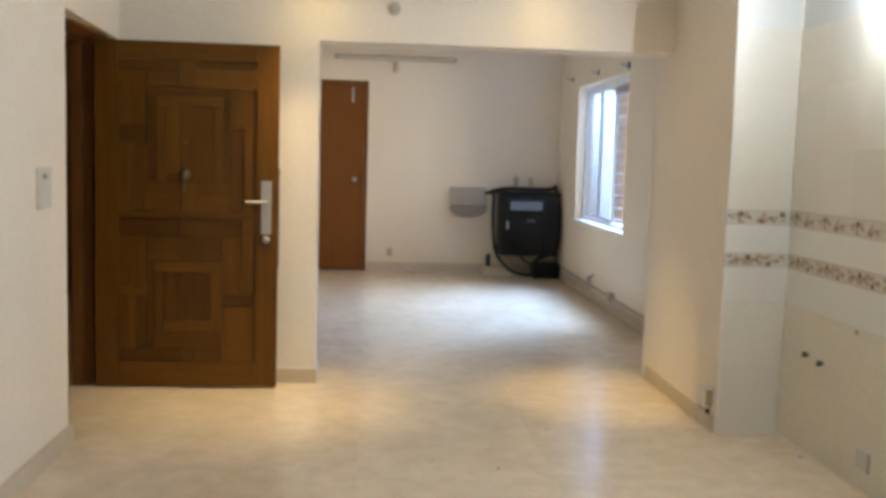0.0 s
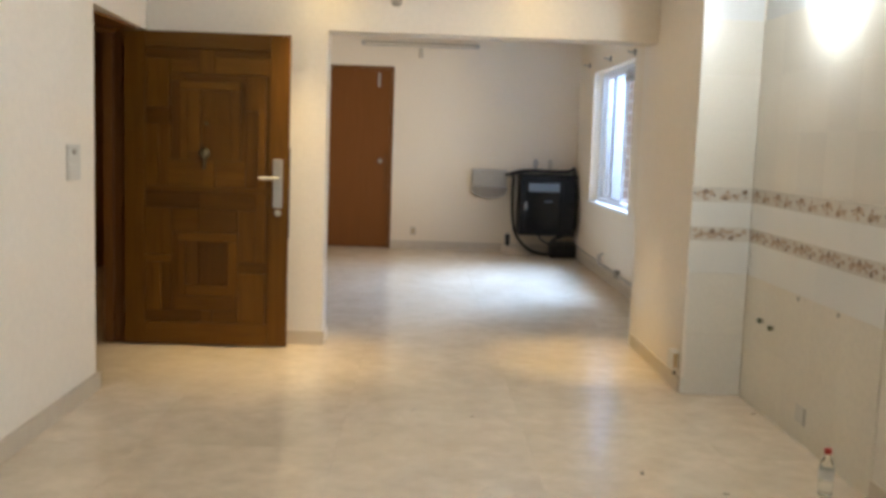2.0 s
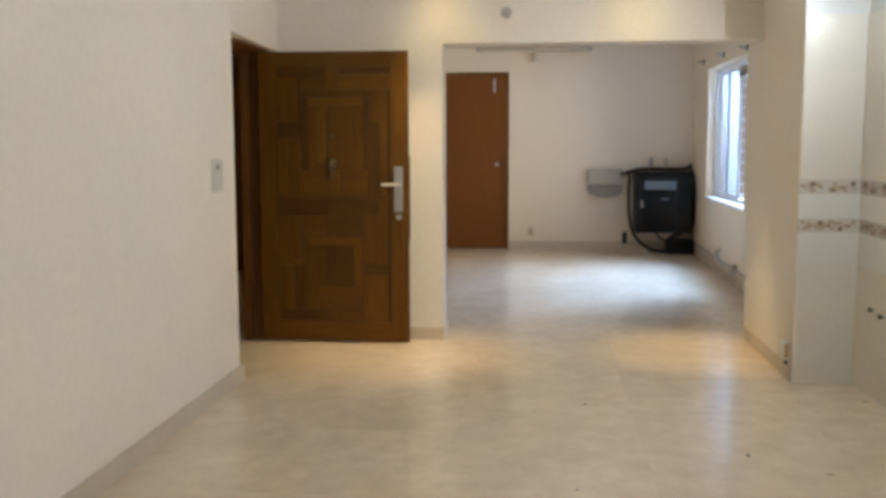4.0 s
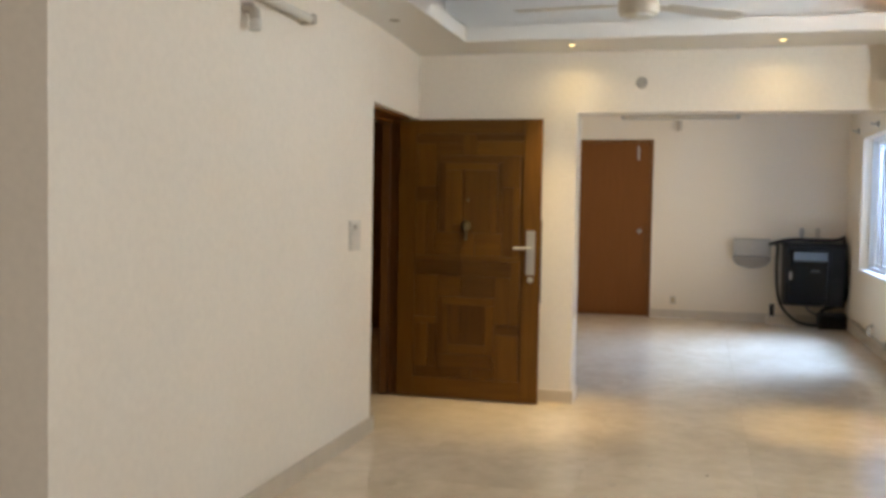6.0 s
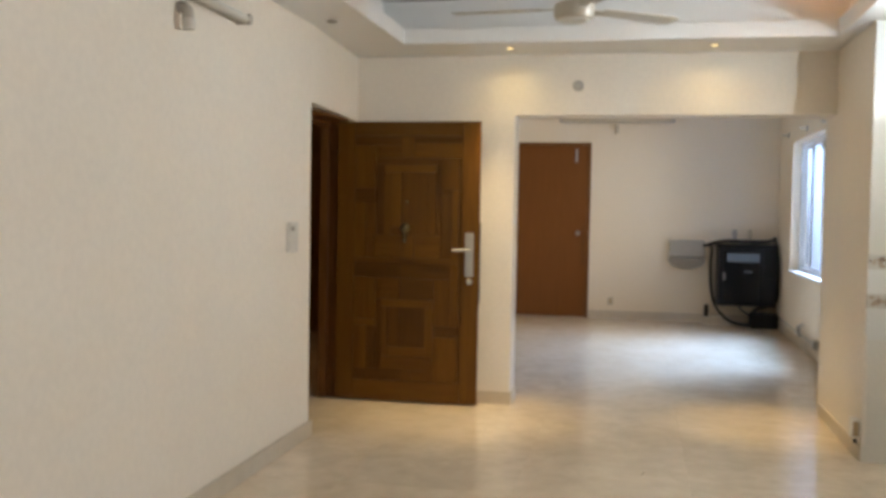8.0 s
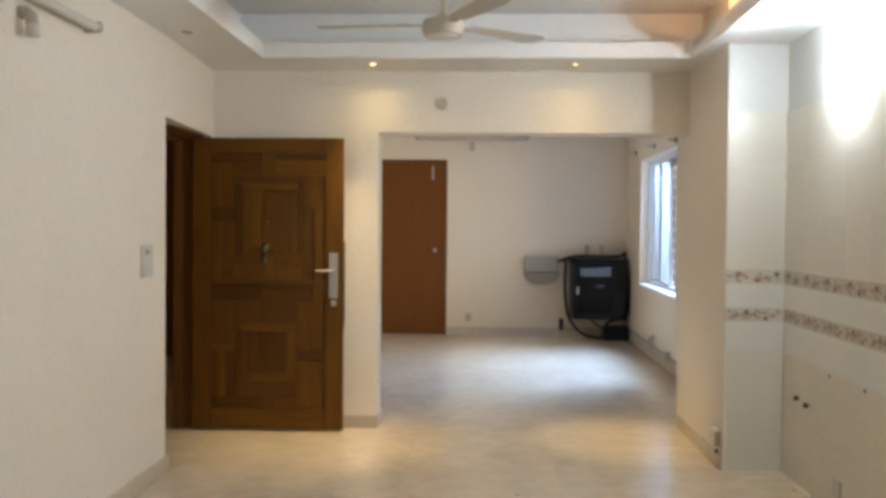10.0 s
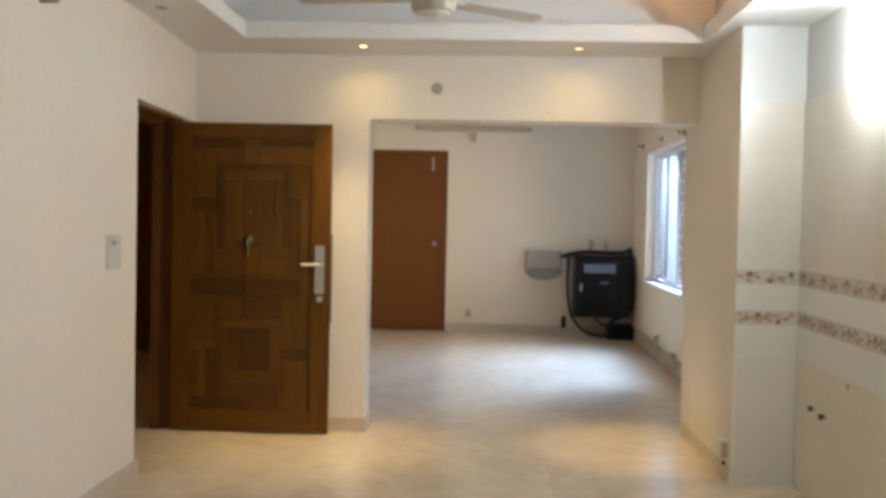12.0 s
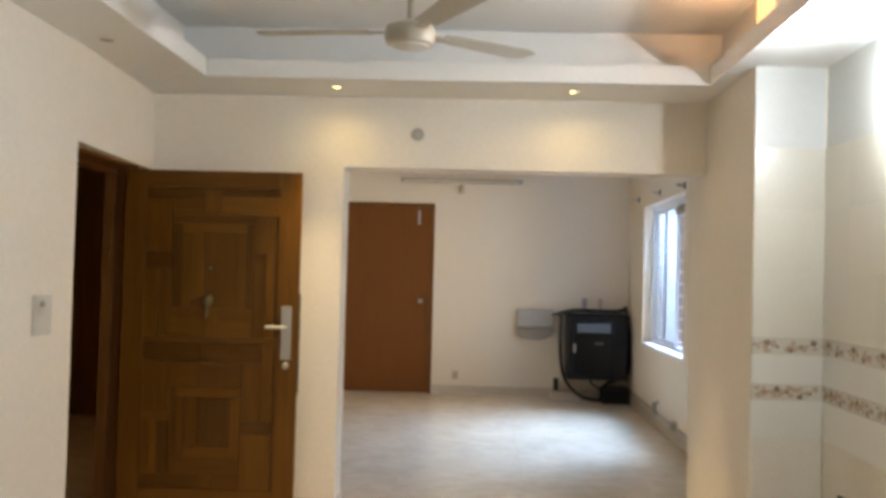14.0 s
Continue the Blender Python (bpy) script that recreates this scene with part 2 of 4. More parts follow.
TERRACOTTA = mat("orange_wall_paint", (0.62, 0.33, 0.16), 0.8, vary=0.1, bump=0.03)
BRICK = mat("brown_brick", (0.30, 0.255, 0.24), 0.8, vary=0.15, bump=0.05, random=0.2)
DIRT = mat("dark_debris", (0.12, 0.09, 0.06), 0.8, vary=0.2)
FLOOR_MARK = mat("brown_floor_mark", (0.46, 0.38, 0.28), 0.8, vary=0.2)
CONCRETE = mat("grey_concrete", (0.35, 0.33, 0.30), 0.85, vary=0.15)
SWITCH_GREY = mat("greyish_switch_plastic", (0.62, 0.585, 0.52), 0.4, vary=0.04, bump=0.005)
TAN_PLASTIC = mat("tan_plastic", (0.50, 0.36, 0.20), 0.5, vary=0.05)
TILE_FOOT = mat("pale_matt_tile", (0.76, 0.72, 0.635), 0.34, vary=0.06, scale=7, bump=0.006, bump_scale=40, random=0.03)
BEIGE_PLASTIC = mat("aged_beige_plastic", (0.58, 0.50, 0.37), 0.45, vary=0.05, bump=0.005)
DARK_CAP = mat("dark_green_cap", (0.045, 0.075, 0.028), 0.65, vary=0.1)
PALE_GREY = mat("pale_grey_plastic", (0.40, 0.36, 0.30), 0.35, vary=0.06, bump=0.008)
BLUEGREY = mat("blue_grey_patch", (0.15, 0.19, 0.24), 0.3, vary=0.1, bump=0.005)
WHITE_PAINT = mat("white_wall_paint", (0.69, 0.685, 0.655), 0.5, vary=0.03, scale=4, bump=0.02, bump_scale=90)
BULB_GLOW = glow("cool_bulb_glow", (0.84, 0.94, 1.0), 1290)
COVE_GLOW = glow("warm_cove_glow", (1.0, 0.52, 0.22), 400)
# glow of the lamp added out of view in the lobby
UNSEEN_LOBBY_GLOW = glow("unseen_lobby_glow", (1.0, 0.62, 0.26), 48)
DOWN_GLOW = glow("downlight_glow", (1.0, 0.66, 0.20), 9)

# ---- building helpers ----


def box(bm, x0, y0, z0, x1, y1, z1, bevel=0.0):
    verts = bmesh.ops.create_cube(bm, size=1)["verts"]
    bmesh.ops.transform(bm, verts=verts, matrix=Matrix.Translation(((x0 + x1) / 2, (y0 + y1) / 2, (z0 + z1) / 2)) @ Matrix.Diagonal((x1 - x0, y1 - y0, z1 - z0, 1)))
    if bevel:
        edges = list({e for v in verts for e in v.link_edges})
        bmesh.ops.bevel(bm, geom=edges, offset=bevel, segments=2, profile=0.6, affect="EDGES")
    return bm


def boxes(*items, bevel=0.0):
    bm = bmesh.new()
    for it in items:
        box(bm, *it, bevel=bevel)
    return bm


def welded(*items):
    """One closed skin round boxes that touch: the cells of their common grid, with faces only where a filled cell meets an empty one."""
    cuts = [sorted({round(it[a + k], 5) for it in items for k in (0, 3)}) for a in range(3)]
    filled = set()
    for it in items:
        spans = [[i for i in range(len(c) - 1) if it[a] - 1e-5 < (c[i] + c[i + 1]) / 2 < it[a + 3] + 1e-5] for a, c in enumerate(cuts)]
        filled.update((i, j, k) for i in spans[0] for j in spans[1] for k in spans[2])
    bm = bmesh.new()
    made = {}

    def corner(i, j, k):
        if (i, j, k) not in made:
            made[i, j, k] = bm.verts.new((cuts[0][i], cuts[1][j], cuts[2][k]))
        return made[i, j, k]

    for cell in sorted(filled):
        for a in range(3):
            b, c = (a + 1) % 3, (a + 2) % 3
            for side in (0, 1):
                beyond = list(cell)
                beyond[a] += 2 * side - 1
                if tuple(beyond) in filled:
                    continue
                ring = []
                for du, dv in ((0, 0), (1, 0), (1, 1), (0, 1)):
                    p = list(cell)
                    p[a] += side
                    p[b] += du
                    p[c] += dv
                    ring.append(corner(*p))
                bm.faces.new(ring if side else ring[::-1])
    return bm


def tube(bm, points, radius, sides=10, cap=True):
    """A round bar swept along points."""
    pts = [Vector(p) for p in points]
    rings = []
    for i, p in enumerate(pts):
        d = (pts[min(i + 1, len(pts) - 1)] - pts[max(i - 1, 0)]).normalized()
        up = Vector((0, 0, 1)) if abs(d.z) < 0.9 else Vector((1, 0, 0))
        a = d.cross(up).normalized()
        b = d.cross(a)
        rings.append([bm.verts.new(p + radius * (math.cos(2 * math.pi * k / sides) * a + math.sin(2 * math.pi * k / sides) * b)) for k in range(sides)])
    for r0, r1 in zip(rings, rings[1:]):
        for k in range(sides):
            bm.faces.new((r0[k], r0[(k + 1) % sides], r1[(k + 1) % sides], r1[k]))
    if cap:
        bm.faces.new(rings[0])
        bm.faces.new(rings[-1])
    bmesh.ops.recalc_face_normals(bm, faces=bm.faces[:])
    return bm


def lathe(bm, profile, place, axis="Z", sides=32):
    """A turned shape: profile of (radius, height) about an axis through place."""
    turn = {"Z": Matrix.Identity(4), "X": pose(0, 0, 0, 0, 90, 0), "Y": pose(0, 0, 0, -90, 0, 0), "-Y": pose(0, 0, 0, 90, 0, 0)}[axis]
    m = Matrix.Translation(place) @ turn
    rings = []
    for r, h in profile:
        if r < 1e-5:
            rings.append([bm.verts.new(m @ Vector((0, 0, h)))])
        else:
            rings.append([bm.verts.new(m @ Vector((r * math.cos(2 * math.pi * k / sides), r * math.sin(2 * math.pi * k / sides), h))) for k in range(sides)])
    for a, b in zip(rings, rings[1:]):
        for k in range(sides):
            k2 = (k + 1) % sides
            if len(a) == 1 and len(b) > 1:
                bm.faces.new((a[0], b[k], b[k2]))
            elif len(b) == 1 and len(a) > 1:
                bm.faces.new((a[k], a[k2], b[0]))
            elif len(a) > 1:
                bm.faces.new((a[k], a[k2], b[k2], b[k]))
    bmesh.ops.recalc_face_normals(bm, faces=bm.faces[:])
    return bm


def mesh_of(name, bm, material, smooth=False):
    me = bpy.data.meshes.new(name)
    bm.to_mesh(me)
    bm.free()
    if material:
        me.materials.append(material)
    if smooth:
        for p in me.polygons:
            p.use_smooth = True
        me.set_sharp_from_angle(angle=radians(40))
    return me


def part(name, bm, material, parent, label="", smooth=False):
    ob = new(name, mesh_of(name, bm, material, smooth))
    ob.parent = parent
    if parent.type == "EMPTY" or parent.parent is None:
        ob.matrix_parent_inverse = parent.matrix_basis.inverted()
    else:
        ob.matrix_parent_inverse = (parent.parent.matrix_basis @ parent.parent.matrix_basis.inverted() @ parent.matrix_basis).inverted()
    if label:
        tagged(ob, label)
    return ob


def thing(name, place, label, category, group="", kind=""):
    ob = new(name)
    ob.empty_display_size = 0.05
    ob.matrix_basis = Matrix.Translation(place)
    return tagged(ob, label, category, group, kind)


def solid(name, bm, material, label, category, kind="structure", smooth=False):
    return tagged(new(name, mesh_of(name, bm, material, smooth)), label, category, "", kind)


# ---- the place: walls, ceilings ----
XL, XR, XR2 = -1.106, 2.556, 2.68      # left wall, tiled right wall, right wall of the far room
YF, YB, YE = 6.0, 12.0, -3.2           # wall with the wide opening, end wall, wall behind the walk
SOF, TOP = 2.565, 2.90                 # lowered ceiling, slab

wall_left = solid("wall_left", boxes((XL - 0.26, 1.65, 0, XL, 4.71, TOP)),
                  PLASTER, "cream painted wall with a doorway beside the corner", "wall")
bm = boxes((XL - 0.26, 4.71, 2.085, XL, YF, TOP))
for v in bm.verts:
    if v.co.x > XL - 0.01 and v.co.y > 5:
        v.co.x -= 0.09
solid("wall_over_door", bm, PLASTER, "cream painted wall over the entrance door, slightly askew", "wall")
solid("wall_passage", boxes((-2.9, 1.65, 0, XL - 0.26, 1.9, TOP)), PLASTER, "plain cream wall turning into a side passage", "wall")
solid("wall_side", boxes((-3.15, YE, 0, -2.9, 1.9, TOP)), PLASTER, "plain cream side wall", "wall")
solid("wall_back", welded((-3.15, YE - 0.25, 0, XR + 0.25, YE, TOP)), PLASTER, "plain cream wall behind the walk", "wall")
wall_middle = solid("wall_middle", welded((-1.44, YF, 0, 0.0, YF + 0.25, TOP), (0.0, YF, 2.13, 2.21, YF + 0.25, TOP)),
                    PLASTER, "cream painted wall with a wide opening and a deep lintel", "wall")
pillar = solid("pillar", boxes((2.21, 4.972, 0, XR2, 6.36, TOP)), PLASTER, "cream painted pillar with one tiled face", "pillar")
# unseen opening added in the right wall for the daylight lamp
OY0, OY1, OZ0, OZ1 = -1.80, 0.00, 0.85, 2.30
wall_right = solid("wall_right", welded((XR + 0.012, YE, 0, XR + 0.25, OY0, TOP), (XR + 0.012, OY1, 0, XR + 0.25, 4.972, TOP),
                   (XR + 0.012, OY0, 0, XR + 0.25, OY1, OZ0), (XR + 0.012, OY0, OZ1, XR + 0.25, OY1, TOP)), PLASTER, "painted wall, tiled along the old kitchen counter", "wall")
WY0, WY1, WZ0, WZ1 = 8.78, 10.92, 0.785, 2.29
wall_window = solid("wall_window", welded((XR2, 6.36, 0, XR2 + 0.25, WY0, TOP), (XR2, WY1, 0, XR2 + 0.25, YB + 0.25, TOP),
                    (XR2, WY0, 0, XR2 + 0.25, WY1, WZ0), (XR2, WY0, WZ1, XR2 + 0.25, WY1, TOP)), PLASTER_FAR, "pale painted wall with a wide window", "wall")
DX0, DX1, DZ = -0.86, 0.235, 2.34
wall_end = solid("wall_end", welded((-1.85, YB, 0, DX0, YB + 0.25, TOP), (DX1, YB, 0, XR2, YB + 0.25, TOP), (DX0, YB, DZ, DX1, YB + 0.25, TOP), (DX0, YB + 0.15, 0, DX1, YB + 0.25, DZ)),
                 PLASTER_FAR, "pale painted end wall with a closed door", "wall")
solid("wall_far_left", welded((-1.50, 6.20, 0, -1.438, 6.5, TOP), (-1.60, 6.5, 0, -1.438, YB, TOP)), PLASTER_FAR, "plain pale wall of the far room", "wall")
# lobby walls coloured dark so the space beyond the doorway stays dark
solid("wall_lobby", welded((-3.85, 3.4, 0, -3.6, 9.75, TOP), (-3.6, 9.5, 0, -1.602, 9.75, TOP), (-3.6, 3.4, 0, XL - 0.26, 3.6, TOP)),
      FRAME_WOOD, "lobby wall in dark timber colour outside the entrance door", "wall")
solid("ceiling_lobby", boxes((-3.85, 3.4, TOP, -3.15, 9.75, TOP + 0.15)), CEILING, "plain lobby ceiling", "ceiling")
solid("floor_lobby", boxes((-3.85, 3.4, -0.2, -3.15, 9.75, 0.0)), MARBLE, "beige marble lobby floor", "floor")

TX0, TX1, TY0, TY1 = -0.71, 2.10, 3.0, 5.45   # opening of the ceiling tray
LIP, BACK = 0.105, 0.20
ceiling = solid("ceiling", welded((-3.15, YE - 0.25, TOP, XR + 0.25, YF + 0.25, TOP + 0.15), (-3.15, YF + 0.25, TOP, XR2 + 0.25, YB + 0.25, TOP + 0.15)),
                CEILING, "white flat ceiling", "ceiling")
lowered = solid("ceiling_tray", welded(
    (-2.9, YE, SOF, XR + 0.012, TY0 - BACK, TOP - 0.003), (XL - 0.085, TY1 + BACK, SOF, 2.21, YF, TOP - 0.003),
    (XL - 0.085, TY0 - BACK, SOF, TX0 - BACK, TY1 + BACK, TOP - 0.003), (TX1 + BACK, TY0 - BACK, SOF, XR + 0.012, 4.972, TOP - 0.003),
    (TX1, 4.972, SOF, 2.21, TY1 + BACK, SOF + LIP),
    (TX0 - BACK, TY1, SOF, TX1 + 0.0, TY1 + BACK, SOF + 0.03), (TX0 - BACK, TY0 - BACK, SOF, TX1 + BACK, TY0, SOF + 0.03),
    (TX0 - BACK, TY0, SOF, TX0, TY1, SOF + 0.03), (TX1, TY0, SOF, TX1 + BACK, 4.972, SOF + 0.03),
    (TX0 - 0.02, TY1, SOF + 0.03, TX1, TY1 + 0.02, SOF + LIP), (TX0 - 0.02, TY0 - 0.02, SOF + 0.03, TX1 + 0.02, TY0, SOF + LIP),
    (TX0 - 0.02, TY0, SOF + 0.03, TX0, TY1, SOF + LIP), (TX1, TY0, SOF + 0.03, TX1 + 0.02, 4.972, SOF + LIP)),
    CEILING, "lowered white plaster ceiling with a lit tray", "ceiling")

# ---- entrance door ----


def entrance_door():
    x0, x1, y0, y1, z0, z1 = -1.30, -0.222, 5.842, 5.888, 0.012, 2.072
    d = thing("entrance_door", (x0, y1, 0), "carved teak entrance door standing open against the wall", "door", kind="structure")
    w, h = x1 - x0, z1 - z0
    part("core", boxes((x0 + 0.02, y0 + 0.012, z0 + 0.02, x1 - 0.02, y1, z1 - 0.02)), TEAK["dark", "Z"], d)

    def board(name, u0, v0, u1, v1, depth, upright=True, tone="mid"):
        """A piece by its share of the leaf's width and height, v from the top; depth is how proud it stands."""
        g = 0.0005
        part(name, boxes((x0 + u0 * w + g, y0 - 0.7 * depth, z1 - v1 * h + g, x0 + u1 * w - g, y0 + 0.014, z1 - v0 * h - g), bevel=0.002), TEAK[tone, "Z" if upright else "X"], d)

    board("stile", 0.0, 0.0, 0.125, 1.0, 0.006)
    board("stile", 0.878, 0.0, 1.0, 1.0, 0.006)
    board("rail", 0.125, 0.0, 0.878, 0.052, 0.006, False)
    board("rail", 0.125, 0.928, 0.878, 1.0, 0.006, False)
    board("rail", 0.125, 0.487, 0.878, 0.503, 0.004, False)
    # upper half: nested squares about an upright middle board
    board("board", 0.455, 0.052, 0.545, 0.130, 0.002)
    board("board", 0.125, 0.052, 0.455, 0.084, -0.004, False, "dark")
    board("board", 0.545, 0.052, 0.878, 0.076, -0.004, False, "dark")
    board("board", 0.125, 0.084, 0.138, 0.190, 0.006, True, "light")
    board("board", 0.138, 0.084, 0.275, 0.238, 0.004)
    board("board", 0.275, 0.084, 0.455, 0.130, 0.000, False)
    board("board", 0.545, 0.076, 0.878, 0.130, 0.005, False, "light")
    board("board", 0.735, 0.130, 0.855, 0.240, 0.004)
    board("board", 0.855, 0.130, 0.878, 0.487, -0.004, True, "dark")
    board("board", 0.125, 0.190, 0.138, 0.238, 0.002)
    board("board", 0.275, 0.130, 0.735, 0.154, -0.004, False, "dark")
    board("board", 0.125, 0.238, 0.275, 0.290, -0.005, False, "dark")
    board("board", 0.125, 0.290, 0.205, 0.487, 0.004, True, "light")
    board("board", 0.205, 0.290, 0.262, 0.487, -0.002)
    board("board", 0.262, 0.290, 0.282, 0.402, 0.005, True, "light")
    board("board", 0.735, 0.240, 0.808, 0.487, -0.004, True, "dark")
    board("board", 0.808, 0.240, 0.855, 0.487, 0.004, True, "light")
    board("board", 0.282, 0.154, 0.335, 0.402, -0.004, True, "dark")
    board("board", 0.700, 0.154, 0.735, 0.402, -0.004, True, "dark")
    board("board", 0.335, 0.154, 0.700, 0.180, 0.005, False, "light")
    board("board", 0.335, 0.180, 0.385, 0.402, 0.002)
    board("board", 0.645, 0.180, 0.700, 0.402, 0.002)
    board("board", 0.385, 0.180, 0.462, 0.375, 0.007, True, "light")
    board("board", 0.462, 0.180, 0.645, 0.402, -0.002)
    board("board", 0.385, 0.375, 0.462, 0.402, 0.000, False)
    board("board", 0.262, 0.402, 0.470, 0.487, -0.002, False)
    board("board", 0.470, 0.402, 0.548, 0.487, 0.006, True, "light")
    board("board", 0.548, 0.402, 0.735, 0.487, 0.000, False)
    # lower half: nested squares open at the foot
    board("board", 0.125, 0.503, 0.452, 0.556, -0.004, False, "dark")
    board("board", 0.452, 0.503, 0.800, 0.560, -0.003, False, "dark")
    board("board", 0.125, 0.556, 0.285, 0.708, 0.002)
    board("board", 0.285, 0.556, 0.452, 0.634, 0.000, False)
    board("board", 0.452, 0.560, 0.690, 0.634, -0.002, False, "dark")
    board("board", 0.690, 0.560, 0.800, 0.728, -0.002)
    board("board", 0.800, 0.503, 0.862, 0.728, 0.005, True, "light")
    board("board", 0.862, 0.503, 0.878, 0.928, -0.003, True, "dark")
    board("board", 0.325, 0.634, 0.690, 0.662, 0.008, False, "light")
    board("board", 0.285, 0.634, 0.325, 0.888, -0.003, True, "dark")
    board("board", 0.325, 0.662, 0.372, 0.840, 0.003)
    board("board", 0.632, 0.662, 0.690, 0.840, 0.008, True, "light")
    board("board", 0.372, 0.662, 0.452, 0.805, -0.004, True, "dark")
    board("board", 0.452, 0.662, 0.632, 0.805, -0.003, True, "dark")
    board("board", 0.372, 0.805, 0.632, 0.840, 0.001, False)
    board("board", 0.325, 0.840, 0.690, 0.888, 0.004, False)
    board("board", 0.125, 0.708, 0.285, 0.732, 0.006, False, "light")
    board("board", 0.125, 0.732, 0.172, 0.888, 0.000)
    board("board", 0.172, 0.732, 0.222, 0.888, 0.006, True, "light")
    board("board", 0.222, 0.732, 0.285, 0.888, -0.005, True, "dark")
    board("board", 0.690, 0.728, 0.862, 0.764, -0.005, False, "dark")
    board("board", 0.690, 0.764, 0.862, 0.928, 0.003)
    board("board", 0.125, 0.888, 0.468, 0.928, -0.006, False, "dark")
    board("board", 0.468, 0.888, 0.535, 0.928, 0.002)
    board("board", 0.535, 0.888, 0.690, 0.928, 0.000, False)
    # fittings
    hx, hz = x1 - 0.072, z1 - 0.468 * h
    plate = part("lock_plate", boxes((hx - 0.032, y0 - 0.016, hz - 0.160, hx + 0.032, y0 - 0.004, hz + 0.160), bevel=0.005), CHROME, d, "brushed steel lock plate")
    bm = tube(bmesh.new(), [(hx, y0 - 0.010, hz + 0.035), (hx, y0 - 0.052, hz + 0.035), (hx - 0.012, y0 - 0.060, hz + 0.035), (hx - 0.115, y0 - 0.060, hz + 0.034)], 0.010, 12)
    part("lever", bm, CHROME, plate, smooth=True)
    part("key_cylinder", lathe(bmesh.new(), [(0, 0.018), (0.014, 0.018), (0.021, 0.012), (0.023, 0)], (hx + 0.002, y0 - 0.006, hz - 0.195), "-Y", 20), CHROME, d, "small round brass lock cylinder", True)
    kx, kz = x0 + 0.487 * w, z1 - 0.378 * h
    knocker = part("knocker", lathe(bmesh.new(), [(0, 0.03), (0.018, 0.028), (0.032, 0.016), (0.036, 0)], (kx, y0 - 0.006, kz), "-Y", 24), BRASS, d, "round brass door knocker", True)
    part("striker", tube(bmesh.new(), [(kx, y0 - 0.022, kz - 0.015), (kx + 0.004, y0 - 0.03, kz - 0.06), (kx, y0 - 0.024, kz - 0.105)], 0.009, 10), BRASS, knocker, smooth=True)
    part("peephole", lathe(bmesh.new(), [(0, 0.006), (0.008, 0.006), (0.011, 0)], (kx + 0.012, y0 - 0.002, z1 - 0.285 * h), "-Y", 16), BRASS, d, smooth=True)
    for v in (0.12, 0.5, 0.88):
        part("hinge", tube(bmesh.new(), [(x0 - 0.006, y0 + 0.03, z1 - v * h - 0.05), (x0 - 0.006, y0 + 0.03, z1 - v * h + 0.05)], 0.007, 10), BRASS, d, smooth=True)
    part("lock_edge", boxes((x1 - 0.001, y0 + 0.004, hz - 0.36, x1 + 0.002, y1 - 0.006, hz + 0.20), bevel=0.0008), RUBBER, d, "dark lock faceplate on the edge")
    part("bolt_keep", boxes((x1 - 0.002, y0 + 0.012, hz + 0.20, x1 + 0.006, y0 + 0.032, hz + 0.235), bevel=0.002), BRASS, d)
    return d


entrance_door()
door_frame = thing("door_frame", (-1.40, 5.3, 0), "dark timber frame of the entrance doorway", "door frame", kind="structure")
part("jamb", boxes((-1.450, 5.905, 0, -1.318, 5.998, 2.083), (-1.450, 5.880, 0, -1.385, 5.905, 2.083), bevel=0.004), FRAME_WOOD, door_frame)
part("jamb", boxes((-1.475, 4.60, 0, -1.372, 4.685, 2.083), bevel=0.004), FRAME_WOOD, door_frame)
part("head", boxes((-1.475, 4.716, 2.050, -1.365, 5.880, 2.083), bevel=0.004), FRAME_WOOD, door_frame)
part("lining", boxes((-1.365, 4.716, 2.066, -1.195, 5.760, 2.082), bevel=0.003), FRAME_WOOD, door_frame)
outer = thing("outer_door", (-2.75, 9.45, 0), "dark wooden door of the flat across the lobby", "door", kind="structure")
leaf = part("leaf", boxes((-3.25, 9.462, 0.01, -2.25, 9.498, 2.06), bevel=0.004), FRAME_WOOD, outer)
for a, b in ((-3.25, -3.13), (-2.37, -2.25)):
    part("stile", boxes((a, 9.45, 0.01, b, 9.462, 2.06), bevel=0.003), FRAME_WOOD, outer)

# ---- far door ----
far_door = thing("inner_door", (-0.25, 12.0, 0), "plain reddish brown flush door, closed", "door", kind="structure")
leaf = part("leaf", boxes((DX0 + 0.03, YB - 0.004, 0.012, DX1 - 0.012, YB + 0.034, DZ - 0.014), bevel=0.003), FLUSH, far_door)
part("bolt", boxes((0.055, YB - 0.016, 2.10, 0.085, YB - 0.004, 2.28), bevel=0.003), CHROME, leaf, "steel tower bolt")
part("knob", lathe(bmesh.new(), [(0, 0.055), (0.02, 0.052), (0.028, 0.04), (0.022, 0.022), (0.012, 0.014), (0.012, 0.006), (0.03, 0.004), (0.03, 0)], (0.105, YB - 0.004, 1.146), "-Y", 24), CHROME, leaf, "round steel door knob", True)
part("latch_strip", boxes((0.158, YB - 0.009, 0.72, 0.196, YB - 0.004, 1.24), bevel=0.001), FRAME_WOOD, leaf, "dark worn strip at the latch edge")
part("jamb", boxes((DX1 - 0.010, YB - 0.012, 0, DX1 + 0.028, YB + 0.1, DZ + 0.026), bevel=0.003), FRAME_WOOD, far_door)
part("jamb", boxes((DX0 - 0.028, YB - 0.012, 0, DX0 + 0.028, YB + 0.1, DZ + 0.026), bevel=0.003), FRAME_WOOD, far_door)
part("head", boxes((DX0 + 0.028, YB - 0.012, DZ - 0.012, DX1 - 0.010, YB + 0.1, DZ + 0.026), bevel=0.003), FRAME_WOOD, far_door)

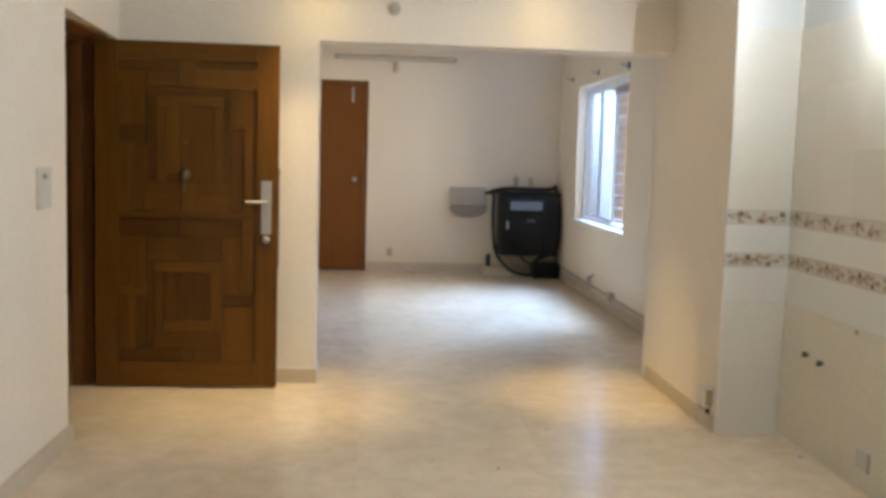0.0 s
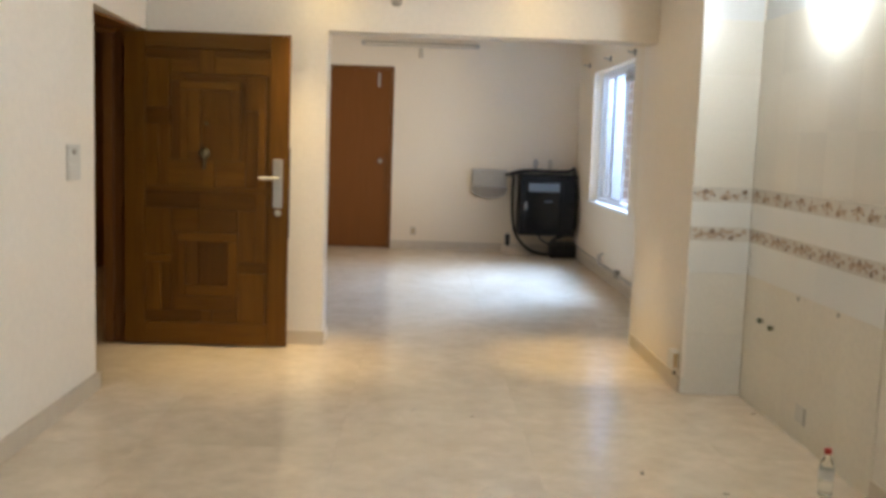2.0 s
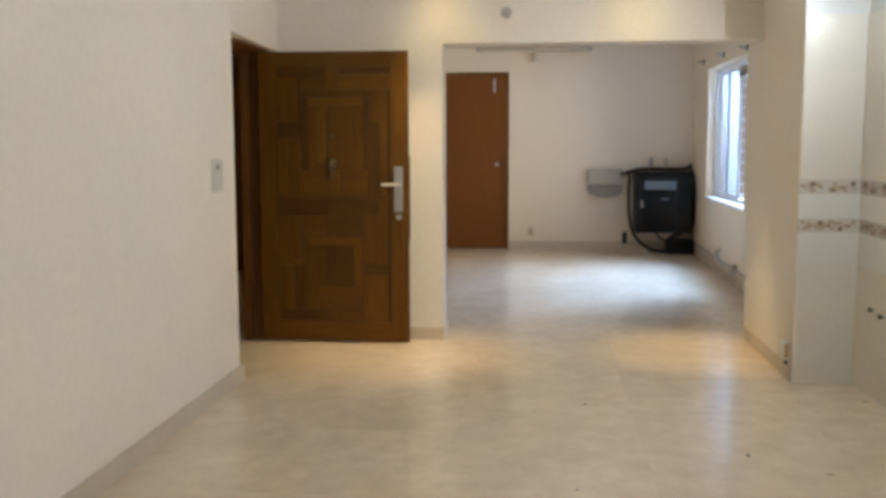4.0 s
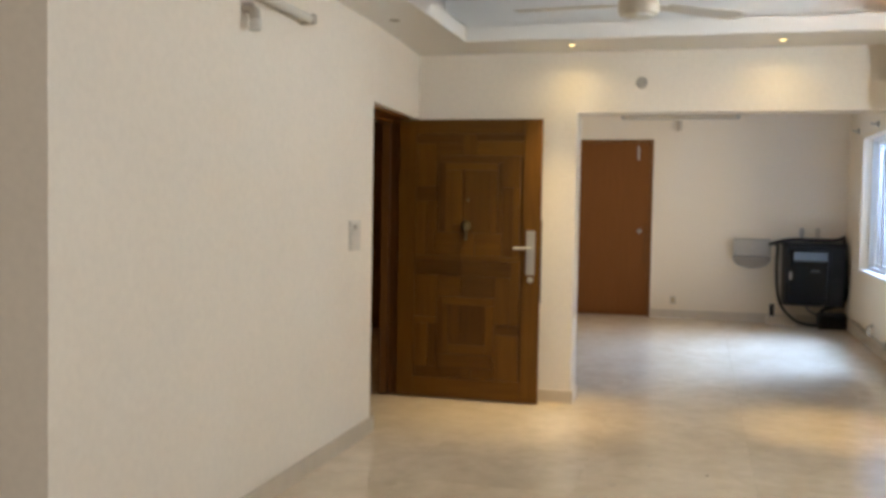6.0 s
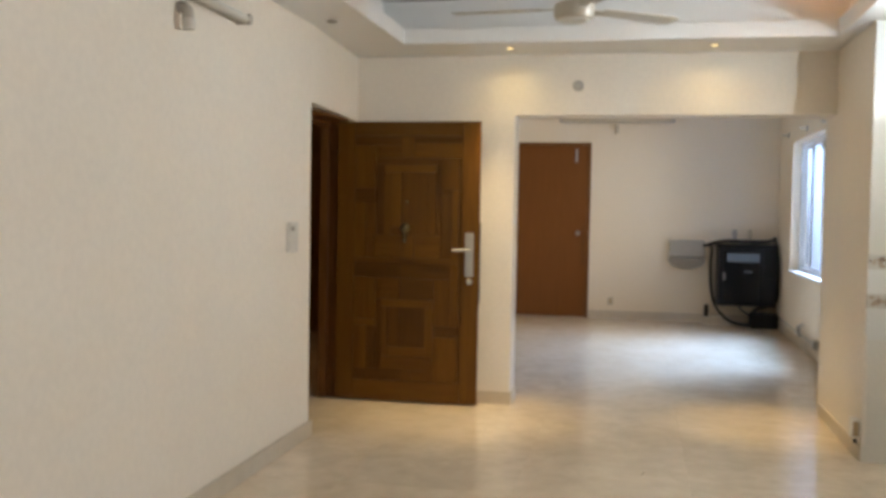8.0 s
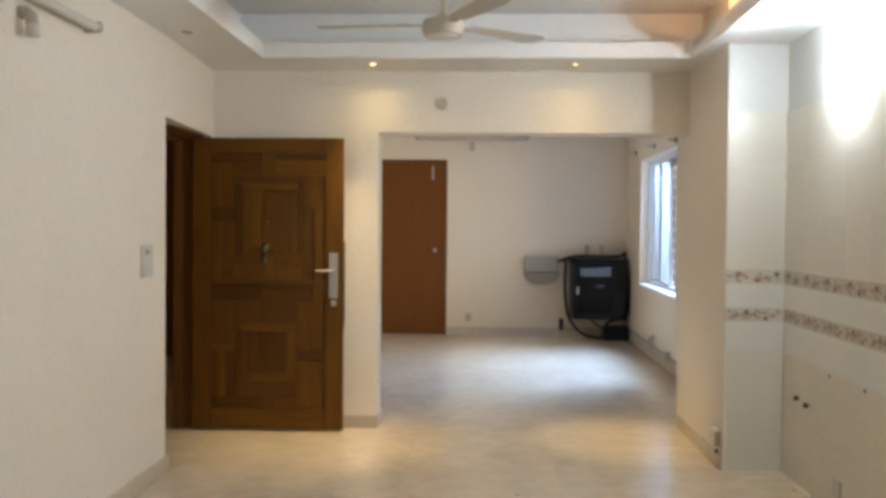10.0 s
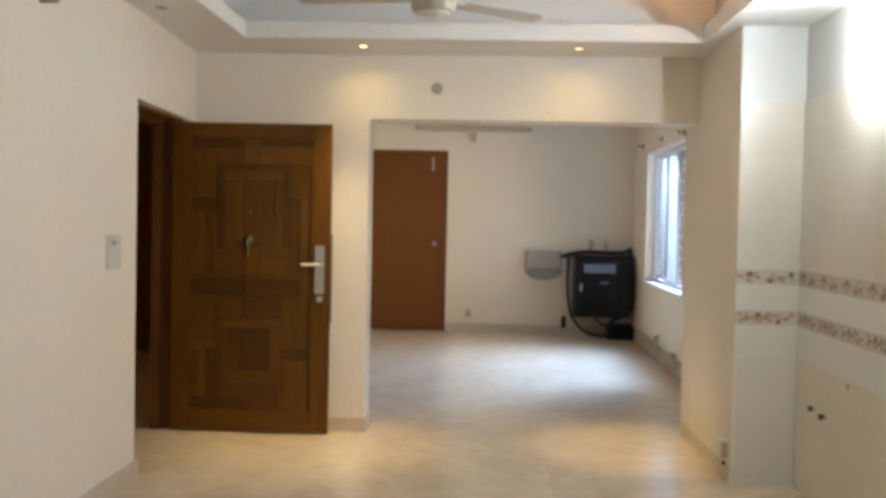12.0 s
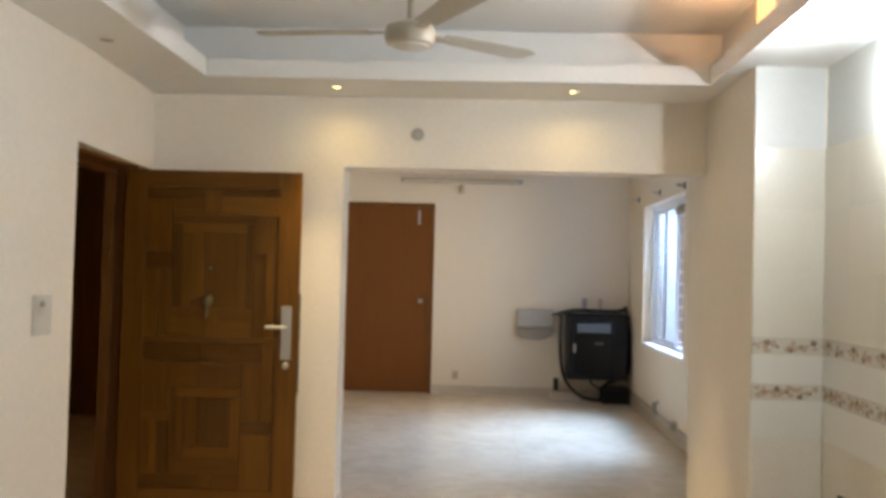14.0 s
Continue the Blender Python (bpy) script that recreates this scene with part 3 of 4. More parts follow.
# ---- window of the far room ----
window = thing("window_1", (XR2 + 0.1, (WY0 + WY1) / 2, WZ0), "white aluminium sliding window with frosted panes, partly open", "window", kind="structure")
part("window_frame", boxes((XR2 + 0.10, WY0, WZ0, XR2 + 0.18, WY0 + 0.04, WZ1), (XR2 + 0.10, WY1 - 0.04, WZ0, XR2 + 0.18, WY1, WZ1),
     (XR2 + 0.10, WY0 + 0.04, WZ0, XR2 + 0.18, WY1 - 0.04, WZ0 + 0.04), (XR2 + 0.10, WY0 + 0.04, WZ1 - 0.04, XR2 + 0.18, WY1 - 0.04, WZ1)), ALU, window)
part("window_sill", boxes((XR2 - 0.012, WY0 - 0.02, WZ0 - 0.025, XR2 + 0.10, WY1 + 0.02, WZ0 + 0.004), bevel=0.004), CEILING, window, "white painted sill")
for k, (a, b, dx) in enumerate(((9.66, 10.32, 0.115), (10.24, WY1 - 0.04, 0.15))):
    sash = part("sash", boxes((XR2 + dx, a, WZ0 + 0.04, XR2 + dx + 0.026, a + 0.035, WZ1 - 0.04), (XR2 + dx, b - 0.035, WZ0 + 0.04, XR2 + dx + 0.026, b, WZ1 - 0.04),
                (XR2 + dx, a + 0.035, WZ0 + 0.04, XR2 + dx + 0.026, b - 0.035, WZ0 + 0.075), (XR2 + dx, a + 0.035, WZ1 - 0.075, XR2 + dx + 0.026, b - 0.035, WZ1 - 0.04)), ALU, window)
    pane = part("pane", boxes((XR2 + dx + 0.010, a + 0.035, WZ0 + 0.075, XR2 + dx + 0.014, b - 0.035, WZ1 - 0.075)), FROST, sash, "frosted glass pane")
    pane.visible_shadow = False
grille = thing("window_grille", (XR2 + 0.21, (WY0 + WY1) / 2, WZ0), "level iron bars outside the window", "grille", kind="structure")
for k in range(12):
    z = WZ0 + 0.07 + k * 0.119
    part("bar", boxes((XR2 + 0.208, WY0, z - 0.011, XR2 + 0.218, WY1, z + 0.011), bevel=0.002), IRON, grille)
# dark roll added to darken the window head, where there is shade
net = thing("head_shade_roll", (XR2 + 0.14, 9.1, WZ1 - 0.13), "dark roll standing in for the shade under the window head", "insect net")
part("roll", tube(bmesh.new(), [(XR2 + 0.14, WY0 + 0.042, WZ1 - 0.115), (XR2 + 0.14, 9.655, WZ1 - 0.115)], 0.055, 14), CLEAR_GREY, net, smooth=True)
for y in (WY0 + 0.05, 9.60):
    part("hanger", boxes((XR2 + 0.132, y, WZ1 - 0.062, XR2 + 0.148, y + 0.03, WZ1 - 0.04)), ALU, net)

# ---- skirting ----
SK = 0.092


def skirting(name, *items):
    return solid(name, boxes(*items, bevel=0.002), SKIRT, "low beige marble skirting along the wall foot", "skirting")


skirting("baseboard_left", (XL, 1.63, 0, XL + 0.02, 4.735, SK), (XL - 0.24, 4.71, 0, XL, 4.73, SK))
skirting("baseboard_passage", (-2.9, 1.632, 0, XL, 1.65, SK))
skirting("baseboard_middle", (-1.33, YF - 0.012, 0, 0.012, YF, SK), (0.0, YF, 0, 0.012, YF + 0.25, SK))
skirting("baseboard_pillar", (2.197, 4.975, 0, 2.21, 6.25, SK))
skirting("baseboard_end", (DX1 + 0.03, YB - 0.013, 0, XR2, YB, 0.115), (-1.6, YB - 0.013, 0, DX0 - 0.03, YB, 0.115))
skirting("baseboard_window", (XR2 - 0.013, 6.37, 0, XR2, YB - 0.013, 0.105))
skirting("baseboard_right", (XR - 0.002, YE, 0, XR + 0.012, 3.33, 0.085))

# ---- wall lamp, downlights, cove ----
BULB = (XR - 0.09, 3.98, 2.30)


def wall_lamp():
    x, y, z = BULB
    t = thing("wall_lamp", (XR, y, z), "bright round white wall lamp above the tiles", "lamp")
    part("base", lathe(bmesh.new(), [(0.0, 0.0), (0.040, 0.0), (0.040, -0.012), (0.030, -0.02), (0.024, -0.075), (0.0, -0.075)], (XR + 0.012, y, z), "X", 28), WHITE_PLASTIC, t, smooth=True)
    part("bulb", lathe(bmesh.new(), [(0.0, -0.010), (0.02, -0.0095), (0.04, -0.0065), (0.050, -0.003), (0.053, 0.0), (0.046, 0.003), (0.030, 0.005), (0.0, 0.0055)], BULB, "X", 28), BULB_GLOW, t, "glowing white dome", True)


def downlight(x, y, lit):
    t = thing("downlight", (x, y, SOF), "small round recessed downlight, lit warm" if lit else "small round recessed downlight, switched off", "light", "ceiling downlights")
    part("rim", lathe(bmesh.new(), [(0.020, -0.001), (0.026, -0.006), (0.034, -0.004), (0.036, 0.004)], (x, y, SOF), "Z", 28), WHITE_PLASTIC if lit else GREY_PLASTIC, t, smooth=True)
    part("lens", lathe(bmesh.new(), [(0.0, -0.003), (0.020, -0.003), (0.020, 0.006)], (x, y, SOF), "Z", 24), DOWN_GLOW if lit else CLEAR_GREY, t)


wall_lamp()
downlight(-0.01, 5.69, True)
downlight(1.37, 5.70, True)
downlight(-0.955, 4.64, False)
# unseen lamp, added to give the lobby floor its orange light
unseen_lamp = thing("unseen_lobby_lamp", (-2.7, 7.0, TOP), "unseen round warm lamp added to light the lobby outside", "lamp")
part("base", lathe(bmesh.new(), [(0, 0), (0.10, 0), (0.10, -0.02), (0, -0.02)], (-2.7, 7.0, TOP), "Z", 28), WHITE_PLASTIC, unseen_lamp, smooth=True)
part("diffuser", lathe(bmesh.new(), [(0, -0.065), (0.05, -0.058), (0.082, -0.04), (0.090, -0.021), (0, -0.021)], (-2.7, 7.0, TOP), "Z", 28), UNSEEN_LOBBY_GLOW, unseen_lamp, "glowing warm dome", True)
cove = thing("cove_light", (TX1 + 0.10, 4.45, SOF + 0.03), "warm glowing lamp lying in the ceiling cove", "light")
part("tube", tube(bmesh.new(), [(TX1 + 0.10, 4.08, SOF + 0.06), (TX1 + 0.10, 4.52, SOF + 0.06)], 0.018, 10), COVE_GLOW, cove, smooth=True)
part("base", boxes((TX1 + 0.07, 4.03, SOF + 0.03, TX1 + 0.13, 4.57, SOF + 0.042)), WHITE_PLASTIC, cove)

hook_up = thing("ceiling_hook", (2.47, 4.11, SOF), "small dark hook in the lowered ceiling", "hook")
part("shank", tube(bmesh.new(), [(2.47, 4.11, SOF + 0.004), (2.47, 4.11, SOF - 0.012), (2.485, 4.11, SOF - 0.022), (2.50, 4.11, SOF - 0.014)], 0.004, 8), CHROME, hook_up, smooth=True)

# ---- ceiling fan ----
FAN = (0.535, 4.22)


def ceiling_fan():
    x, y = FAN
    z = 2.495
    t = thing("ceiling_fan", (x, y, TOP), "ivory three-bladed ceiling fan, at rest", "fan")
    part("canopy", lathe(bmesh.new(), [(0, 0), (0.065, 0), (0.06, -0.03), (0.02, -0.07), (0, -0.07)], (x, y, TOP), "Z", 28), FAN_PAINT, t, smooth=True)
    part("rod", tube(bmesh.new(), [(x, y, TOP - 0.06), (x, y, z + 0.06)], 0.013, 12), FAN_PAINT, t, smooth=True)
    part("motor", lathe(bmesh.new(), [(0, 0.075), (0.03, 0.075), (0.045, 0.058), (0.088, 0.050), (0.104, 0.040), (0.109, 0.02), (0.109, -0.012), (0.100, -0.032), (0.082, -0.038)], (x, y, z), "Z", 40), FAN_PAINT, t, smooth=True)
    part("cap", lathe(bmesh.new(), [(0.082, -0.036), (0.078, -0.044), (0.05, -0.049), (0, -0.050)], (x, y, z), "Z", 32), WHITE_PLASTIC, t, "white bottom cap", True)
    for turn in (38, -64, 174):
        m = Matrix.Translation((x, y, z + 0.02)) @ pose(0, 0, 0, 0, 0, turn)
        bm = boxes((0.10, -0.02, -0.004, 0.20, 0.02, 0.004), bevel=0.002)
        bm.transform(m @ pose(0, 0, 0, -8, 0, 0))
        arm = part("blade_arm", bm, FAN_PAINT, t)
        bm = bmesh.new()
        rows = []
        for k in range(9):
            u = k / 8
            r = 0.17 + u * 0.50
            half = 0.052 + 0.020 * u if k < 8 else 0.05
            rows.append([bm.verts.new((r, s * half, 0.012 * s * 0.6 + (0.004 if top else 0))) for top, s in ((1, -1), (1, 1), (0, 1), (0, -1))])
        for a, b in zip(rows, rows[1:]):
            for k in range(4):
                bm.faces.new((a[k], a[(k + 1) % 4], b[(k + 1) % 4], b[k]))
        bm.faces.new(rows[0])
        bm.faces.new(rows[-1])
        bmesh.ops.recalc_face_normals(bm, faces=bm.faces[:])
        bm.transform(m @ pose(0, 0, 0, -13, 0, 0))
        part("blade", bm, FAN_PAINT, t)


ceiling_fan()

# ---- left wall: tube fitting, switch ----


def tube_light(name, a, b, out, label, bulb_at=None):
    """A tube fitting on a wall between a and b; out is the wall's normal."""
    a, b, out = Vector(a), Vector(b), Vector(out)
    t = thing(name, (a + b) / 2, label, "light")
    d = (b - a).normalized()
    bm = bmesh.new()
    tube(bm, [a + out * 0.016, b + out * 0.016], 0.018 if bulb_at[1] < 6 else 0.030, 8)
    part("batten", bm, GREY_PLASTIC, t)
    part("tube", tube(bmesh.new(), [a + out * 0.055 + d * 0.03, b + out * 0.055 - d * 0.03], 0.022, 14), SWITCH_GREY if bulb_at[1] < 6 else BEIGE_PLASTIC, t, "unlit white glass tube", True)
    for p in (a + d * 0.015, b - d * 0.015):
        part("end_holder", tube(bmesh.new(), [p + out * 0.002, p + out * 0.078], 0.026, 14), GREY_PLASTIC, t)
    if bulb_at:
        p = Vector(bulb_at)
        part("lamp_holder", tube(bmesh.new(), [p + out * 0.002, p + out * 0.03, p + out * 0.045 + Vector((0, 0, -0.012)), p + out * 0.05 + Vector((0, 0, -0.05))], 0.026, 14), GREY_PLASTIC if bulb_at[1] < 6 else BEIGE_PLASTIC, t, smooth=True)
        part("lamp_socket", tube(bmesh.new(), [p + out * 0.05 + Vector((0, 0, -0.05)), p + out * 0.052 + Vector((0, 0, -0.095))], 0.029, 16), SWITCH_GREY if bulb_at[1] < 6 else BEIGE_PLASTIC, t, "pale lamp socket", True)
    return t


tube_light("tube_light", (XL, 2.42, 2.37), (XL, 3.60, 2.37), (1, 0, 0), "unlit tube light on a grey batten high on the wall", (XL, 2.97, 2.30))
tube_light("tube_light", (-0.16, YB, 2.655), (1.34, YB, 2.655), (0, -1, 0), "long unlit tube light near the ceiling", (0.60, YB, 2.585))

switch = thing("switch_plate", (XL, 4.39, 1.25), "white two-gang switch plate on the cream wall", "switch")
part("plate", boxes((XL, 4.30, 1.163, XL + 0.010, 4.475, 1.343), bevel=0.003), SWITCH_GREY, switch)
for z in (1.205, 1.296):
    part("rocker", boxes((XL + 0.010, 4.32, z - 0.038, XL + 0.014, 4.455, z + 0.038), bevel=0.002), SWITCH_GREY, switch)
part("knob", lathe(bmesh.new(), [(0, 0.018), (0.012, 0.016), (0.014, 0)], (XL + 0.013, 4.36, 1.305), "X", 14), GREY_PLASTIC, switch, "small round dimmer knob", True)
hook = thing("ceiling_rose", (0.452, YF, 2.341), "small round grey junction cover on the lintel", "junction box")
part("cover", lathe(bmesh.new(), [(0, 0.020), (0.026, 0.020), (0.036, 0.013), (0.038, 0)], (0.452, YF, 2.341), "-Y", 24), GREY_PLASTIC, hook, smooth=True)

# ---- kitchen wall: fittings ----


def pipe_stub(y, z):
    t = thing("pipe_stub", (XR, y, z), "dark capped water pipe stub in the tiled wall", "pipe", "water pipe stubs")
    part("pipe", tube(bmesh.new(), [(XR + 0.012, y, z), (XR - 0.026, y, z)], 0.011, 12), GREY_PLASTIC, t, smooth=True)
    part("cap", lathe(bmesh.new(), [(0, 0.016), (0.012, 0.014), (0.015, 0.0), (0.012, -0.004)], (XR - 0.026, y, z), "X", 12), DARK_CAP, t, "dark green cap", True)


pipe_stub(4.655, 0.502)
pipe_stub(4.495, 0.491)
for y, z in ((3.743, 0.700), (4.198, 0.70)):
    plug = thing("wall_plug", (XR, y, z), "dark plastic screw plug in the tiled wall", "plug", "wall plugs")
    part("plug", lathe(bmesh.new(), [(0, 0.008), (0.007, 0.008), (0.010, 0)], (XR - 0.002, y, z), "X", 10), RUBBER, plug)
patch = thing("outlet_cover", (XR, 4.05, 0.15), "pale blank outlet cover low on the tiled wall", "outlet")
part("cover", boxes((XR - 0.003, 4.01, 0.10, XR + 0.008, 4.13, 0.19), bevel=0.002), SWITCH_GREY, patch)
part("edge_strip", boxes((XR - 0.007, 4.01, 0.10, XR - 0.003, 4.022, 0.19)), GREY_PLASTIC, patch)

pbox = thing("pillar_outlet", (2.21, 5.07, 0.18), "white surface outlet box low on the pillar", "outlet")
part("box", boxes((2.165, 5.015, 0.13, 2.21, 5.115, 0.235), bevel=0.006), WHITE_PLASTIC, pbox)
part("face", boxes((2.172, 5.009, 0.14, 2.203, 5.015, 0.225), bevel=0.002), TAN_PLASTIC, pbox, "tan socket face")
part("hole", boxes((2.175, 5.010, 0.098, 2.195, 5.02, 0.122), bevel=0.003), RUBBER, pbox)
part("conduit", tube(bmesh.new(), [(2.2, 5.115, 0.20), (2.2, 5.17, 0.215), (2.2, 5.20, 0.19), (2.2, 5.21, 0.095)], 0.010, 10), WHITE_PLASTIC, pbox, smooth=True)

bottle = thing("water_bottle", (2.384, 3.358, 0), "empty clear plastic bottle with a red cap on the floor", "bottle")
part("body", lathe(bmesh.new(), [(0.001, 0.002), (0.026, 0.002), (0.031, 0.01), (0.031, 0.05), (0.028, 0.06), (0.031, 0.07), (0.031, 0.125), (0.024, 0.15), (0.013, 0.172), (0.013, 0.186)], (2.384, 3.358, 0), "Z", 24), CLEAR, bottle, smooth=True)
part("label", lathe(bmesh.new(), [(0.0316, 0.078), (0.0316, 0.115)], (2.384, 3.358, 0), "Z", 24), WHITE_PLASTIC, bottle, "pale paper label")
part("cap", lathe(bmesh.new(), [(0, 0.205), (0.0145, 0.205), (0.016, 0.201), (0.016, 0.184), (0.013, 0.184)], (2.384, 3.358, 0), "Z", 20), RED, bottle, "red screw cap", True)


def crumb_or_mark(x, y, turn, long, material=DIRT, label="dark dry scrap lying on the marble floor"):
    """A scrap of dry leaf or mortar, or a flat mark, on the floor."""
    bm = bmesh.new()
    outline = [(0.0, 0.0), (0.3, 0.22), (0.7, 0.18), (1.0, 0.02), (0.6, -0.16), (0.25, -0.15)]
    low = [bm.verts.new((long * u, long * v, 0.0005)) for u, v in outline]
    high = [bm.verts.new((long * u, long * v * 0.8, 0.0015 + 0.004 * abs(u - 0.5))) for u, v in outline]
    bm.faces.new(high)
    bm.faces.new(low[::-1])
    for k in range(6):
        bm.faces.new((low[k], low[(k + 1) % 6], high[(k + 1) % 6], high[k]))
    bm.transform(pose(x, y, 0, 0, 0, turn))
    return tagged(new("crumb_or_mark", mesh_of("crumb_or_mark", bm, material)), label, "debris", "scraps on the floor")


crumb_or_mark(2.492, 4.563, 20, 0.035)
crumb_or_mark(1.66, 3.55, 75, 0.05)
crumb_or_mark(0.95, 4.35, 60, 0.03)
crumb_or_mark(0.86, 3.05, 50, 0.025)
crumb_or_mark(1.95, 3.35, -20, 0.03)
# thin pieces put in for brown marks of the marble itself
for x, y, turn, long in ((0.64, 4.44, 62, 0.06), (1.30, 5.00, 70, 0.05), (0.46, 4.01, 35, 0.045), (-0.35, 4.68, 20, 0.03)):
    crumb_or_mark(x, y, turn, long, FLOOR_MARK, "thin brown mark on the marble floor")

# ---- far room: curtain brackets, conduits, outlet ----


def curtain_bracket(y, z):
    t = thing("curtain_bracket", (XR2, y, z), "small dark curtain rod bracket above the window", "bracket", "curtain rod brackets")
    part("base", lathe(bmesh.new(), [(0, -0.01), (0.030, -0.01), (0.034, 0)], (XR2, y, z), "X", 16), RUBBER, t)
    part("arm", tube(bmesh.new(), [(XR2 - 0.005, y, z), (XR2 - 0.06, y, z), (XR2 - 0.075, y, z + 0.015)], 0.011, 10), CHROME, t, smooth=True)


for y, z in ((11.28, 2.41), (10.0, 2.385), (8.80, 2.345)):
    curtain_bracket(y, z)

conduit = thing("wall_conduit", (XR2, 9.8, 0.16), "grey conduit along the wall foot with an upright elbow", "conduit")
part("run", tube(bmesh.new(), [(XR2 - 0.018, 6.6, 0.135), (XR2 - 0.018, 9.6, 0.14), (XR2 - 0.018, 11.75, 0.15)], 0.014, 8), GREY_PLASTIC, conduit)
part("elbow", tube(bmesh.new(), [(XR2 - 0.03, 9.78, 0.14), (XR2 - 0.06, 9.78, 0.17), (XR2 - 0.06, 9.78, 0.25), (XR2 - 0.02, 9.78, 0.27)], 0.024, 10), GREY_PLASTIC, conduit, smooth=True)
part("box", boxes((XR2 - 0.05, 8.95, 0.11, XR2, 9.06, 0.19), bevel=0.005), GREY_PLASTIC, conduit)

outlet = thing("wall_outlet", (0.563, YB, 0.24), "small grey outlet low on the end wall", "outlet")
part("plate", boxes((0.525, YB - 0.012, 0.185, 0.605, YB, 0.295), bevel=0.004), BEIGE_PLASTIC, outlet)
part("socket", boxes((0.545, YB - 0.018, 0.21, 0.585, YB - 0.012, 0.27), bevel=0.002), TAN_PLASTIC, outlet)

# ---- network rack in the corner ----
RX0, RX1, RY0, RZ0, RZ1 = 1.915, 2.62, 11.50, 0.275, 1.015


def network_rack():
    t = thing("network_rack", (2.26, YB, RZ0), "black wall-mounted network cabinet with a tinted glass door", "cabinet")
    part("body", boxes((RX0, RY0 + 0.03, RZ0, RX1, YB - 0.03, RZ1), bevel=0.010), RACK, t)
    part("backing", boxes((RX0 - 0.04, YB - 0.028, RZ0 + 0.02, RX1 + 0.03, YB, RZ1 + 0.055)), GREY_PLASTIC, t, "grey mounting board")
    part("top_plate", boxes((RX0 - 0.02, RY0 + 0.05, RZ1 + 0.001, RX1 + 0.02, YB - 0.03, RZ1 + 0.035), bevel=0.006), RACK, t)
    dx0, dx1 = RX0 + 0.01, RX0 + 0.545
    door = part("door", boxes((dx0, RY0, RZ0 + 0.01, dx0 + 0.05, RY0 + 0.029, RZ1 - 0.01), (dx1 - 0.05, RY0, RZ0 + 0.01, dx1, RY0 + 0.029, RZ1 - 0.01),
                (dx0 + 0.05, RY0, RZ0 + 0.01, dx1 - 0.05, RY0 + 0.029, RZ0 + 0.06), (dx0 + 0.05, RY0, RZ1 - 0.05, dx1 - 0.05, RY0 + 0.029, RZ1 - 0.01)), RACK, t)
    part("glass", boxes((dx0 + 0.05, RY0 + 0.008, RZ0 + 0.06, dx1 - 0.05, RY0 + 0.014, RZ1 - 0.05)), RACK_GLASS, door, "dark tinted door glass")
    part("handle", boxes((dx0 + 0.045, RY0 - 0.018, 0.60, dx0 + 0.075, RY0, 0.70), bevel=0.005), CHROME, door, "pale lock handle")
    # window reflection in the door glass, put in as a pale plate
    part("pale_patch", boxes((dx0 + 0.09, RY0 + 0.001, 0.835, dx1 - 0.03, RY0 + 0.007, 0.945), bevel=0.002), BLUEGREY, door, "pale blue-grey plate for the window reflection in the glass")
    part("pale_patch", boxes((dx0 + 0.30, RY0 + 0.003, 0.70, dx0 + 0.40, RY0 + 0.007, 0.725)), BLUEGREY, door)
    part("side_cover", boxes((dx1 + 0.004, RY0 + 0.006, RZ0 + 0.006, RX1 - 0.006, RY0 + 0.029, RZ1 - 0.006), bevel=0.006), RACK, t)
    for k in range(6):
        z = RZ0 + 0.10 + k * 0.05
        part("vent", boxes((dx1 + 0.03, RY0 + 0.001, z, RX1 - 0.04, RY0 + 0.006, z + 0.012)), RUBBER, t)


network_rack()


def cable(name, points, radius, label, material):
    """A cable drawn as a smooth curve through its points."""
    pts = [Vector(p) for p in points]
    fine = []
    for i in range(len(pts) - 1):
        p0, p1, p2, p3 = pts[max(i - 1, 0)], pts[i], pts[i + 1], pts[min(i + 2, len(pts) - 1)]
        for k in range(8):
            s = k / 8
            fine.append(0.5 * (2 * p1 + (p2 - p0) * s + (2 * p0 - 5 * p1 + 4 * p2 - p3) * s * s + (3 * p1 - p0 - 3 * p2 + p3) * s ** 3))
    fine.append(pts[-1])
    t = thing(name, fine[0], label, "cable")
    part("sheath", tube(bmesh.new(), fine, radius, 8), material, t, smooth=True)


cable("hose", [(1.74, 11.93, 1.02), (1.84, 11.80, 1.01), (1.835, 11.75, 0.80), (1.845, 11.72, 0.50), (1.90, 11.70, 0.26), (2.05, 11.65, 0.09), (2.22, 11.62, 0.035), (2.36, 11.65, 0.03)], 0.019, "black corrugated hose looped beside the cabinet", RUBBER)
cable("cable_bundle", [(1.80, 11.86, 1.035), (2.0, 11.80, 1.085), (2.3, 11.80, 1.085), (2.55, 11.82, 1.09), (2.645, 11.90, 1.13)], 0.024, "black cable bundle lying along the cabinet top", RUBBER)
cable("cable_drop", [(2.645, 11.90, 1.10), (2.652, 11.75, 0.9), (2.655, 11.70, 0.6), (2.64, 11.72, 0.34), (2.50, 11.70, 0.26), (2.40, 11.74, 0.21), (2.36, 11.80, 0.10)], 0.020, "black cables hanging behind the cabinet", RUBBER)
cable("power_lead", [(2.20, 11.80, 0.27), (2.24, 11.74, 0.20), (2.36, 11.70, 0.15), (2.5, 11.70, 0.19)], 0.012, "thin black lead under the cabinet", RUBBER)


